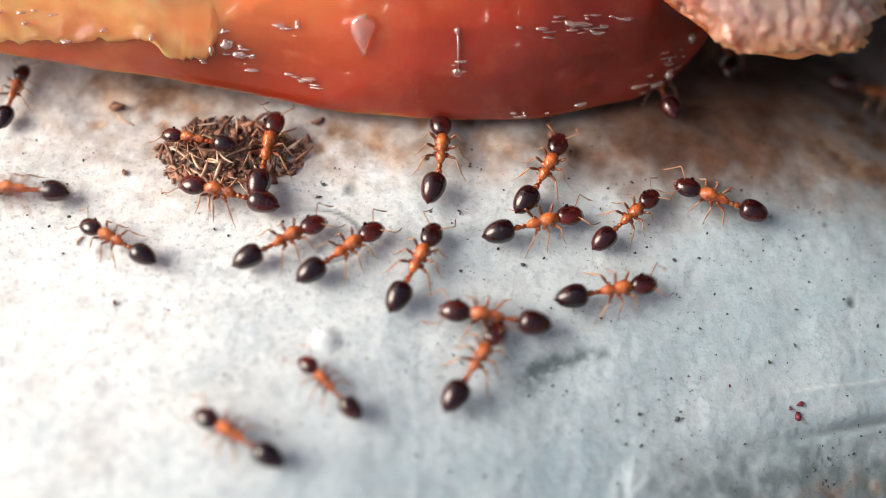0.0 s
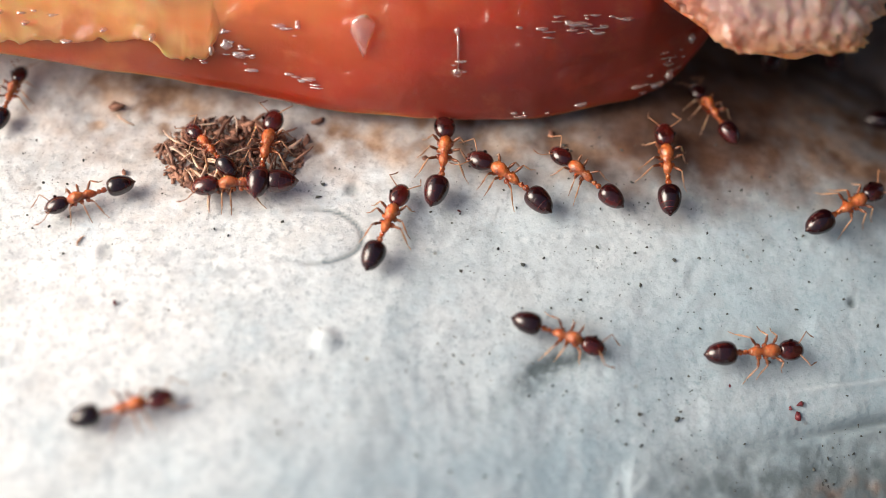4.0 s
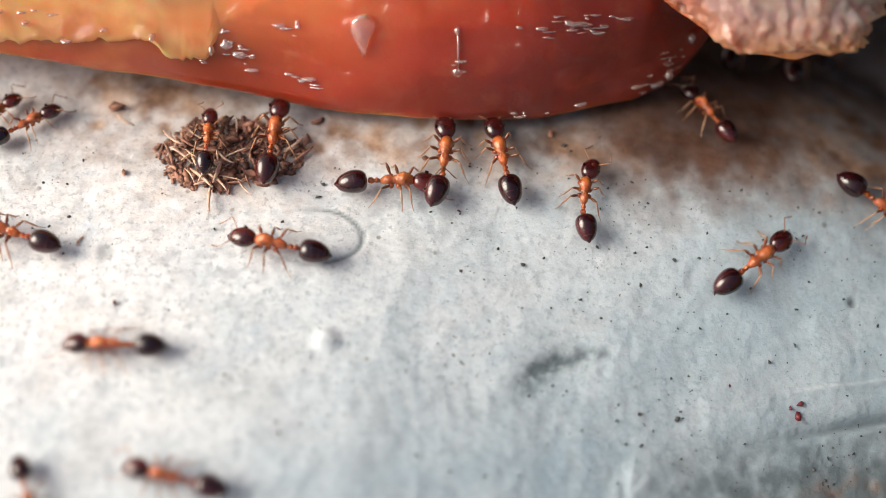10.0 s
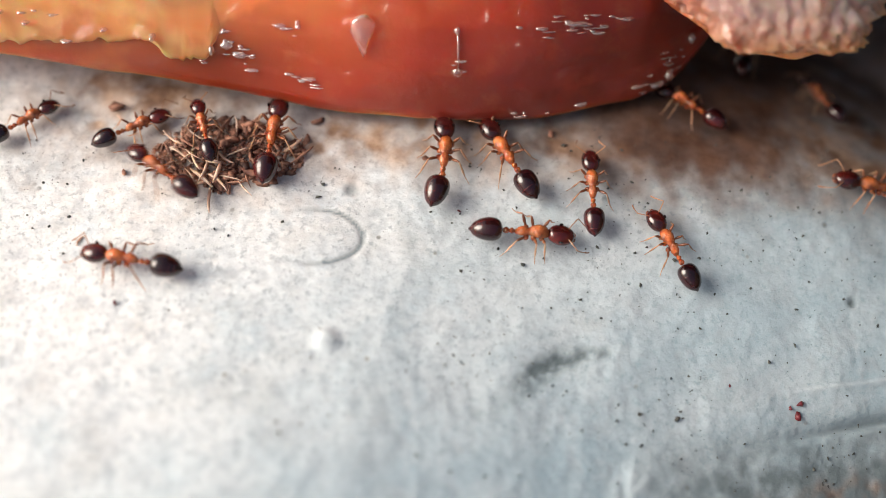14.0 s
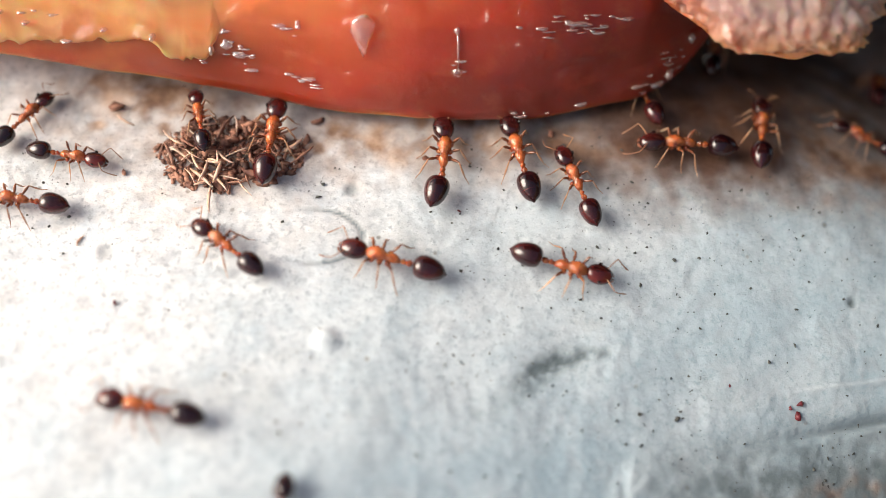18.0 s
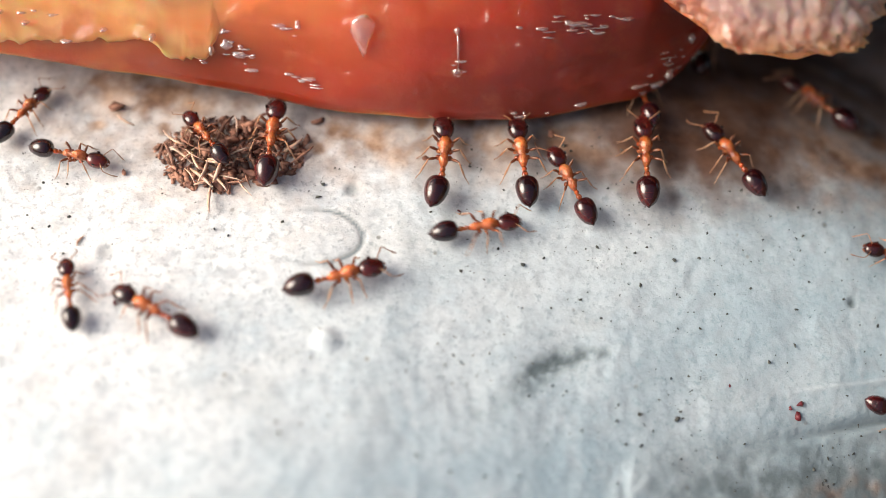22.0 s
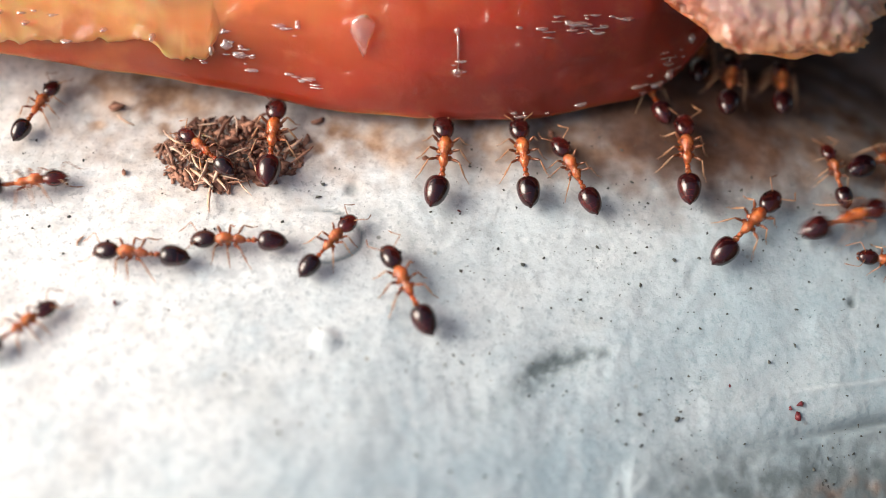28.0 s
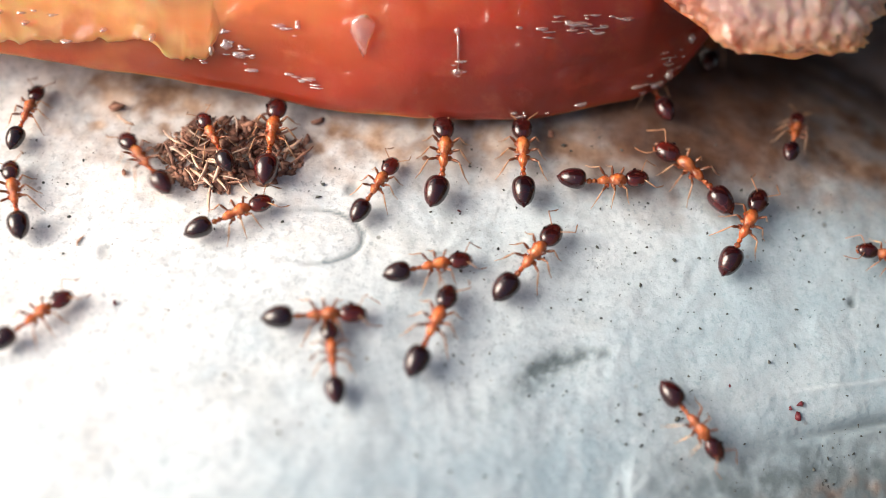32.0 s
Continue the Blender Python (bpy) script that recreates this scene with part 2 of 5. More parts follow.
def make_wall(name, x0, x1, y0, y1, z0, z1, mat, words="unseen plain dark brown wall, added to block skylight"):
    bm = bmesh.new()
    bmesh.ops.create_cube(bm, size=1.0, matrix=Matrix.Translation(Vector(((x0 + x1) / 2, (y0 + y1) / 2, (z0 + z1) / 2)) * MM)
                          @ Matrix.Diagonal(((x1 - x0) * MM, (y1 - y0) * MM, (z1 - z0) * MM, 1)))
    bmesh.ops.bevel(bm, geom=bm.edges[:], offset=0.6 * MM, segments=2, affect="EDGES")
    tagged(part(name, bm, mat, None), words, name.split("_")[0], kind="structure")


M_WALL = plain("dark_brown_stone", (0.035, 0.025, 0.02), (0.09, 0.065, 0.05), 0.85, 300, relief=0.6, dist=0.0004)
# unseen walls and slab, added to keep light off the fruit's end
make_wall("wall_east", 34, 40, -60, 6.4, -20, 22, M_WALL)
make_wall("wall_north", 14, 40, 17, 30, -20, 12, M_WALL)
make_wall("ceiling", -2.5, 40, 5.0, 30, 12.1, 22, M_WALL, "unseen dark brown slab, added to shade the fruit's end")


# ---- the fruit ----
def flesh(name, tones, rough, radius, coat, weight=0.8, tall=0.3, relief=0.2):
    m, nt, b = material(name)
    co = coords(nt)
    sep = nt.nodes.new("ShaderNodeSeparateXYZ")
    nt.links.new(co, sep.inputs[0])
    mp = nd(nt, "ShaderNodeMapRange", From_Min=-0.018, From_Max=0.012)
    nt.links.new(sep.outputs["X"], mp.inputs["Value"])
    # low z takes the later tones; on the flesh this paints in shade
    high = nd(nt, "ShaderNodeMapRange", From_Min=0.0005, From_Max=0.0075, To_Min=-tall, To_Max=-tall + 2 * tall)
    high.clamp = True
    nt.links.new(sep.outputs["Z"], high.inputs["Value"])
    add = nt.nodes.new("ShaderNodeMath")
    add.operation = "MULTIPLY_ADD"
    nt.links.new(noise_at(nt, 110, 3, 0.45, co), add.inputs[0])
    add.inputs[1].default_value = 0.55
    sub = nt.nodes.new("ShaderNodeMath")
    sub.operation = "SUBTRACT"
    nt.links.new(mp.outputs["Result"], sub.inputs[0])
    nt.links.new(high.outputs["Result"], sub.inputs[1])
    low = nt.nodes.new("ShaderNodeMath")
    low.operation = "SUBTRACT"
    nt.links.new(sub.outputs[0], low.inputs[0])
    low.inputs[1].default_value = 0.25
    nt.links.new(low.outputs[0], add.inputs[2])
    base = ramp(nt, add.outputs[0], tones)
    base = mix(nt, ramp(nt, noise_at(nt, 700, 4, 0.6, co), [(0.55, (0,) * 3), (0.8, (0.12,) * 3)]), base, tones[0][1])
    left = ramp(nt, mp.outputs["Result"], [(0.30, (1,) * 3), (0.55, (0,) * 3)])
    base = mix(nt, mix(nt, 1.0, left, ramp(nt, noise_at(nt, 210, 4, 0.55, co), [(0.56, (0,) * 3), (0.68, (0.6,) * 3)]), "MULTIPLY"), base, mix(nt, 0.4, tones[0][1], (1.0, 0.54, 0.27)))
    base = mix(nt, ramp(nt, noise_at(nt, 320, 4, 0.6, co), [(0.30, (0.45,) * 3), (0.44, (0,) * 3)]), base, tones[-2][1])
    # bare flesh below the flap, with the flap's shade multiplied into its colour
    flesh_shade = nt.nodes.new("ShaderNodeAttribute")
    flesh_shade.attribute_name = "raw_shade"
    base = mix(nt, flesh_shade.outputs["Fac"], base, mix(nt, 1.0, base, (0.56, 0.38, 0.24), "MULTIPLY"))
    thin_skin = nt.nodes.new("ShaderNodeAttribute")
    thin_skin.attribute_name = "thin"
    base = mix(nt, thin_skin.outputs["Fac"], base, (1.0, 0.62, 0.27))
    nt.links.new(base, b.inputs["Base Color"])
    b.inputs["Roughness"].default_value = rough
    b.inputs["Subsurface Weight"].default_value = weight
    b.inputs["Subsurface Radius"].default_value = radius
    b.inputs["Subsurface Scale"].default_value = 1.0
    b.inputs["Coat Weight"].default_value = coat
    b.inputs["Coat Roughness"].default_value = 0.07
    wrinkle = mix(nt, 1.0, noise_at(nt, 1300, 4, 0.6, co), ramp(nt, noise_at(nt, 190, 2, 0.5, co), [(0.52, (0,) * 3), (0.62, (1,) * 3)]), "MULTIPLY")
    bump(nt, b, mix(nt, 0.6, noise_at(nt, 260, 3, 0.5, co), wrinkle), relief, 0.0007)
    # beads of wetness that catch the light
    film = mix(nt, 1.0, noise_at(nt, 950, 3, 0.6, co), ramp(nt, noise_at(nt, 240, 3, 0.55, co), [(0.50, (0,) * 3), (0.60, (1,) * 3)]), "MULTIPLY")
    dew = nd(nt, "ShaderNodeBump", Strength=0.8, Distance=0.0006)
    nt.links.new(film, dew.inputs["Height"])
    nt.links.new(dew.outputs["Normal"], b.inputs["Coat Normal"])
    return m


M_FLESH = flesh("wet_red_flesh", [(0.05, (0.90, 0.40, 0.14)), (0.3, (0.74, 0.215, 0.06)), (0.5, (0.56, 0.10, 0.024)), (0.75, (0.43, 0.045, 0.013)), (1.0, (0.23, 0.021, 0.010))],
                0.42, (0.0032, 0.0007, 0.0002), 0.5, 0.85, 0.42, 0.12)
M_SUGAR = flesh("wet_pale_pulp", [(0.0, (0.88, 0.66, 0.60)), (0.6, (0.80, 0.52, 0.44)), (0.82, (0.72, 0.32, 0.17)), (0.97, (0.90, 0.28, 0.07))],
                0.16, (0.0016, 0.0006, 0.0003), 1.0, 0.6, 0.75, 1.0)
M_SUGAR.node_tree.nodes["Principled BSDF"].inputs["Coat IOR"].default_value = 1.7
sugar_nodes = M_SUGAR.node_tree
sugar_nodes.links.new(noise_at(sugar_nodes, 1000, 2, 0.5), sugar_nodes.nodes["Bump"].inputs["Height"])
sugar_base = sugar_nodes.nodes["Principled BSDF"].inputs["Base Color"]
apart = nd(sugar_nodes, "ShaderNodeMapRange", From_Min=0.0078, From_Max=0.0125)
part_of = sugar_nodes.nodes.new("ShaderNodeSeparateXYZ")
sugar_nodes.links.new(coords(sugar_nodes), part_of.inputs[0])
sugar_nodes.links.new(part_of.outputs["X"], apart.inputs["Value"])
sugar_nodes.links.new(mix(sugar_nodes, apart.outputs["Result"], (0.42, 0.10, 0.05), sugar_base.links[0].from_socket), sugar_base)
sugar_nodes.nodes["Bump"].inputs["Distance"].default_value = 0.0006


def wet(name, tone, weight, rough=0.06, ior=1.45):
    m, nt, b = material(name)
    b.inputs["Base Color"].default_value = (*tone, 1)
    b.inputs["Roughness"].default_value = rough
    b.inputs["Transmission Weight"].default_value = weight
    b.inputs["IOR"].default_value = ior
    b.inputs["Coat Weight"].default_value = 1.0
    b.inputs["Coat IOR"].default_value = 2.4
    b.inputs["Coat Roughness"].default_value = 0.02
    bump(nt, b, noise_at(nt, 1500, 3), 0.15, 0.0001)
    return m


M_GLINT = wet("glint_juice", (0.95, 0.78, 0.72), 0.75, 0.03, 1.5)
M_SYRUP = wet("milky_syrup", (1.0, 0.80, 0.68), 0.9, 0.04, 1.3)

LIP_X = (-46, -30, -18.5, -15.4, -12.1, -8.3, -6.5, -5.1, -3.3, -1.0, 1.5, 3.8, 5.2, 6.4, 7.8, 9.0, 9.9, 10.7, 12.0)
LIP_Y = (9.5, 8.3, 7.6, 7.4, 6.95, 6.6, 6.35, 6.05, 5.75, 5.6, 5.75, 5.9, 6.15, 6.5, 6.9, 7.55, 8.3, 9.1, 10.6)
LIP_Z = (3.0, 2.8, 2.6, 2.2, 1.8, 1.3, 1.1, 0.9, 0.8, 0.7, 0.6, 0.5, 0.4, 0.3, 0.2, 0.3, 0.5, 1.0, 2.0)
FACE_S = (-1.0, -0.5, -0.2, 0.0, 0.08, 0.2, 0.4, 0.6, 0.8, 1.0, 1.3, 1.6, 2.0)
FACE_D = (17.0, 8.0, 1.6, 0.0, 0.05, 0.35, 1.0, 1.9, 3.1, 4.6, 8.0, 11.5, 18.0)
FACE_Z = (1.6, 0.9, 0.25, 0.0, 0.45, 1.2, 2.4, 3.5, 4.6, 6.2, 8.0, 8.5, 4.0)


def fruit_point(x, s):
    """A point of the fruit's skin in mm: x along it, s from under the lip (-1) over the lip (0) to the back (2)."""
    d = np.interp(s, FACE_S, FACE_D)
    h = np.interp(s, FACE_S, FACE_Z)
    ends = min(1.0, max(0.25, (13.2 - x) / 5.0))
    # the unseen back of the end stays high to block the sky
    ends = max(ends, min(0.85, (s - 0.55) * 1.6))
    y = np.interp(x, LIP_X, LIP_Y) + d * (0.6 + 0.4 * ends)
    z = np.interp(x, LIP_X, LIP_Z) + h * ends
    return Vector((x, y, max(z, ground_z(x, y) + 0.03)))


def fruit_normal(x, s):
    a = fruit_point(x + 0.2, s) - fruit_point(x - 0.2, s)
    b = fruit_point(x, s + 0.03) - fruit_point(x, s - 0.03)
    return b.cross(a).normalized() * -1


def sheet(points):
    """A bmesh from rows of points in mm."""
    bm = bmesh.new()
    rows = [[bm.verts.new(p * MM) for p in r] for r in points]
    for a, b in zip(rows, rows[1:]):
        for i in range(len(a) - 1):
            bm.faces.new((a[i], a[i + 1], b[i + 1], b[i]))
    return bm


def swell(x, s):
    q = Vector((x * 0.45, s * 9, 0))
    return 0.18 * noise.noise(q * 0.5) + 0.04 * noise.noise(Vector((x * 0.4, s * 14, 4))) + 0.03 * noise.noise(q * 1.9)


def flap_edge(x):
    """Where along the face the paler skin ends."""
    lobe = 0.09 * math.exp(-((x + 10.1) / 1.15) ** 6) - 0.006 * math.sin(x * 3.1) - 0.03 * noise.noise(Vector((x * 2.2, 0, 0))) - 0.02 * noise.noise(Vector((x * 6.5, 3, 0)))
    return np.interp(x, (-46, -18, -14, -12, -9.3, -8.9, -8.6, -7.6, -6.5), (0.10, 0.09, 0.20, 0.27, 0.30, 0.36, 0.42, 0.50, 0.62)) - lobe


fruit = tagged(new("fruit_slice"), "wet translucent red-orange fruit slice lying on stone", "fruit")
pts, below_flap = [], []
for x in list(np.arange(-46, -20, 1.0)) + list(np.arange(-20, 13.01, 0.22)):
    row = []
    for s in list(np.arange(-1, 0, 0.1)) + list(np.arange(0, 1.2, 0.022)) + list(np.arange(1.2, 2.01, 0.08)):
        p = fruit_point(x, s)
        n = fruit_normal(x, s)
        row.append(p + n * swell(x, s))
        below_flap.append(min(1.0, max(0.0, (flap_edge(x) + 0.05 - s) / 0.04)) * min(1.0, max(0.0, (-5.5 - x) / 3.5)))
    pts.append(row)
flesh_bm = sheet(pts)
bmesh.ops.contextual_create(flesh_bm, geom=[e for e in flesh_bm.edges if e.is_boundary])
bmesh.ops.holes_fill(flesh_bm, edges=[e for e in flesh_bm.edges if e.is_boundary])
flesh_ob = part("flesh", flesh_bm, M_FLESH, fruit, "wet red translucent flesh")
raw_shade = flesh_ob.data.attributes.new("raw_shade", "FLOAT", "POINT")
raw_shade.data.foreach_set("value", np.array(below_flap, np.float32))


outer, clear = [], []
for x in np.concatenate((np.arange(-46, -20, 0.5), np.arange(-20, -6.5, 0.1))):
    e = flap_edge(x)
    ro, ri = [], []
    for k in range(36):
        f = k / 35
        s = e + 0.5 * f ** 1.4
        w = swell(x, s)
        lift = (0.02 + 0.24 * min(1, f * 7) ** 0.5) * (1 - f) ** 2 * min(1.0, max(0.0, (-8.5 - x) / 0.7)) - 0.105 - 0.02 * f - 0.12 * min(1.0, max(0.0, x + 9.0))
        n = fruit_normal(x, s)
        ro.append(fruit_point(x, s) + n * (lift + w + 0.1))
        ri.append(fruit_point(x, s) + n * -0.25)
        clear += [0.5 * math.exp(-((x + 10.0 + 3.0 * f) / 1.5) ** 4) * (0.6 + 0.8 * noise.noise(Vector((x * 1.3, f * 5, 2))))] * (2 if k == 0 else 1)
    outer.append(ri[:1] + ro)
flap = part("skin_flap", sheet(outer), M_FLESH, fruit, "pale orange peeling skin")
thin = flap.data.attributes.new("thin", "FLOAT", "POINT")
thin.data.foreach_set("value", np.array(clear, np.float32))

# lumpy lobe at the end
bm = bmesh.new()
bmesh.ops.create_icosphere(bm, subdivisions=6, radius=1.0)
for v in bm.verts:
    c = v.co.copy()
    rough = 0.10 * noise.noise(c * 1.8) + 0.05 * noise.noise(c * 5)
    wob = noise.noise(c * 3.1)
    cell = noise.voronoi(Vector((c.x * 9 + c.y * 2.5 + wob, c.y * 3.6 + wob, c.z * 4)))[0][0]
    fine = noise.voronoi(Vector((c.x * 19 + c.y * 5, c.y * 8 + wob, c.z * 9)))[0][0]
    up = min(1, max(0, c.z * 1.5 + 0.75))
    knob = up * (0.17 * (1 - min(1, cell * 1.5)) * (0.7 + 0.6 * wob) + 0.12 * (1 - min(1, fine * 1.6)))
    k = 1 + rough + knob
    # unseen top stretched up and back to cast shade on the right
    tall = max(0.0, c.z) ** 1.5
    v.co = Vector((12.35 + 4.2 * math.copysign(abs(c.x) ** 0.85, c.x) * k, 8.6 + 2.5 * math.copysign(abs(c.y) ** 0.7, c.y) * k * (1 - 0.22 * max(0, -c.x)) + 2.6 * max(0, -c.x - 0.1) ** 1.7 - 0.35 * c.x
                   + 0.25 * noise.noise(c * 4) + 3.5 * tall, 4.7 + 1.5 * c.z * k + 4.0 * tall)) * MM
part("pulp_lobe", bm, M_SUGAR, fruit, "glistening pale lumpy pulp with an orange rim")


def droplet(x, s, w, h, lift, mat, name, seed, drip=0.15):
    """A drop that clings to the face."""
    bm = bmesh.new()
    n = fruit_normal(x, s)
    up = (fruit_point(x, s + 0.05) - fruit_point(x, s - 0.05)).normalized()
    side = up.cross(n)
    o = fruit_point(x, s) + n * (0.04 + swell(x, s))
    bmesh.ops.create_icosphere(bm, subdivisions=3 if w > 0.2 else 2, radius=1.0)
    for v in bm.verts:
        c = v.co.copy()
        k = 1 + 0.35 * noise.noise(c * 1.6 + Vector((seed, 0, 0)))
        v.co = (o + side * c.x * w * (1 + drip * c.y) * k + up * c.y * h * k + n * c.z * lift) * MM
    part(name, bm, mat, fruit)


for i, (x, s, w, h, lift) in enumerate((
        (-3.05, 0.52, 0.42, 0.75, 0.26), (0.6, 0.45, 0.08, 0.75, 0.1), (0.55, 0.34, 0.22, 0.2, 0.16))):
    droplet(x, s, w, h, lift, M_SYRUP, "syrup_drip", i, 0.85 if i == 0 else 0.1)
# drops added where the wet flesh glints, pale and very glossy
for i, (x, s, w, h, lift) in enumerate((
        (-11.3, 0.31, 0.16, 0.2, 0.55), (-9.05, 0.28, 0.14, 0.3, 0.4), (-5.6, 0.51, 0.16, 0.14, 0.14), (-6.35, 0.49, 0.3, 0.12, 0.14),
        (-8.45, 0.32, 0.28, 0.2, 0.14), (-8.0, 0.27, 0.3, 0.16, 0.14), (-7.55, 0.19, 0.32, 0.1, 0.12), (-5.3, 0.21, 0.34, 0.1, 0.12),
        (-6.1, 0.21, 0.22, 0.08, 0.1), (3.85, 0.57, 0.3, 0.1, 0.1), (5.2, 0.58, 0.6, 0.12, 0.12), (6.1, 0.51, 0.3, 0.1, 0.12),
        (7.9, 0.12, 0.34, 0.12, 0.12), (9.25, 0.09, 0.2, 0.3, 0.14), (8.8, 0.07, 0.3, 0.14, 0.1), (10.15, 0.27, 0.2, 0.3, 0.2),
        (-14.75, 0.19, 0.3, 0.1, 0.4), (-16.25, 0.26, 0.22, 0.12, 0.42), (2.95, 0.58, 0.16, 0.1, 0.1), (0.55, 0.57, 0.16, 0.22, 0.14),
        (7.2, 0.56, 0.34, 0.12, 0.12), (5.6, 0.06, 0.3, 0.14, 0.1), (-17.3, 0.3, 0.3, 0.12, 0.4), (-13.2, 0.3, 0.2, 0.12, 0.42))):
    droplet(x, s, w * 0.9, h * 0.8, lift * 0.9, M_GLINT, "juice_droplet", i + 20, 0.3)

# rows of small wet beads, added for the glints on the wrinkles
for i, (x, s, w, h, n) in enumerate(((-8.3, 0.34, 0.5, 0.5, 9), (-7.7, 0.27, 0.5, 0.4, 8), (-5.4, 0.20, 0.5, 0.3, 7), (-6.0, 0.51, 0.5, 0.4, 5),
                                     (4.9, 0.58, 1.1, 0.4, 14), (6.2, 0.56, 0.8, 0.3, 8), (8.8, 0.12, 0.6, 0.6, 9), (9.4, 0.2, 0.4, 0.6, 8),
                                     (0.6, 0.36, 0.2, 0.3, 4), (-16.0, 0.28, 1.0, 0.5, 7), (-9.9, 0.22, 0.5, 0.2, 5), (3.5, 0.05, 0.7, 0.2, 5))):
    rnd = random.Random(60 + i)
    for k in range(n):
        droplet(x + rnd.uniform(-1, 1) * w, s + rnd.uniform(-1, 1) * h * 0.16, rnd.uniform(0.06, 0.26), rnd.uniform(0.03, 0.07), rnd.uniform(0.05, 0.09),
                M_GLINT, "juice_droplet", 100 + 20 * i + k, 0.3)

# ---- crumbs and fibres gathered by the ants ----
M_CRUMB = plain("dry_brown_crumb", (0.08, 0.028, 0.019), (0.44, 0.23, 0.155), 0.7, 1500)
M_FIBRE = plain("pale_dry_fibre", (0.46, 0.30, 0.22), (0.80, 0.60, 0.47), 0.6, 3000, sss=0.2, radius=(0.0002, 0.0001, 0.00005))
M_GRIT = plain("dark_grit", (0.03, 0.03, 0.03), (0.10, 0.11, 0.10), 0.8, 4000)
M_RED = plain("dark_red_crumb", (0.05, 0.006, 0.012), (0.14, 0.014, 0.02), 0.5, 4000)


def chip(bm, x, y, z, r, rng, stretch=1.6, turn=None):
    m = (Matrix.Translation(Vector((x, y, z)) * MM) @ Matrix.Rotation(rng.uniform(0, 6.3) if turn is None else turn, 4, "Z")
         @ Matrix.Rotation(rng.uniform(-0.4, 0.4), 4, "Y") @ Matrix.Diagonal((stretch * rng.uniform(0.8, 1.3), rng.uniform(0.7, 1.0), rng.uniform(0.5, 0.9), 1)))
    made = bmesh.ops.create_icosphere(bm, subdivisions=1, radius=r * MM, matrix=m)["verts"]
    for v in made:
        v.co += Vector((rng.uniform(-1, 1), rng.uniform(-1, 1), rng.uniform(-1, 1))) * r * 0.42 * MM


def fibre(bm, x, y, z, length, rng, r=0.06):
    a, bend = rng.uniform(0, 6.3), rng.uniform(-0.7, 0.7)
    pts, p = [], Vector((x, y, z))
    for k in range(6):
        pts.append(p.copy())
        p += Vector((math.cos(a), math.sin(a), rng.uniform(-0.12, 0.2))) * length / 5
        p.z = max(p.z, ground_z(p.x, p.y) + r)
        a += bend / 5
    tube(bm, pts, [r * 0.5, r, r * 1.1, r, r * 0.8, r * 0.3], 5)


def pile_height(x, y):
    return 0.5 * max(0.0, 1 - ((x + 8.6) / 3.1) ** 2 - ((y - 4.35) / 1.9) ** 2)


rng = random.Random(4)
pile = tagged(new("debris_pile"), "pile of brown crumbs and pale plant fibres beside the fruit", "debris")
bm = bmesh.new()
n = fibres = lumps = 0
while n < 800:
    x, y = rng.uniform(-12.2, -5.0), rng.uniform(2.2, 6.6)
    edge = pile_height(x, y) * 1.2 - 0.06 + 0.34 * noise.noise(Vector((x * 0.8, y * 0.8, 9)))
    if edge <= 0.03 or pile_height(x, y) < 0.01:
        continue
    n += 1
    chip(bm, x, y, max(0.03, edge * rng.uniform(0.1, 0.8)), 0.035 + 0.13 * rng.random() ** 1.8, rng, rng.uniform(1.0, 2.4))
    if n % 8 == 0 and pile_height(x, y) > 0.1 and fibres < 38:
        fibres += 1
        bf = bmesh.new()
        thick = 0.03 + 0.055 * rng.random() ** 1.5
        fibre(bf, x, y, edge * rng.uniform(0.6, 1.0) + 0.1, rng.uniform(0.7, 1.0) + 8 * thick * rng.random(), rng, thick)
        if fibres % 3 == 0:
            fibre(bf, x, y, edge * 0.8 + 0.1, rng.uniform(0.4, 0.9), rng, thick * 0.7)
        part("fibre", bf, M_FIBRE if fibres % 5 > 1 else M_CRUMB, pile)
    if n % 50 == 0 and pile_height(x, y) > 0.12:
        lumps += 1
        bc = bmesh.new()
        chip(bc, x, y, max(0.1, edge * rng.uniform(0.5, 0.9)), rng.uniform(0.16, 0.28), rng, rng.uniform(1.1, 1.8))
        part("crumb", bc, M_CRUMB, pile)
tagged(part("crumb_bed", bm, M_CRUMB, pile, "dark brown dry crumbs"), kind="stuff")

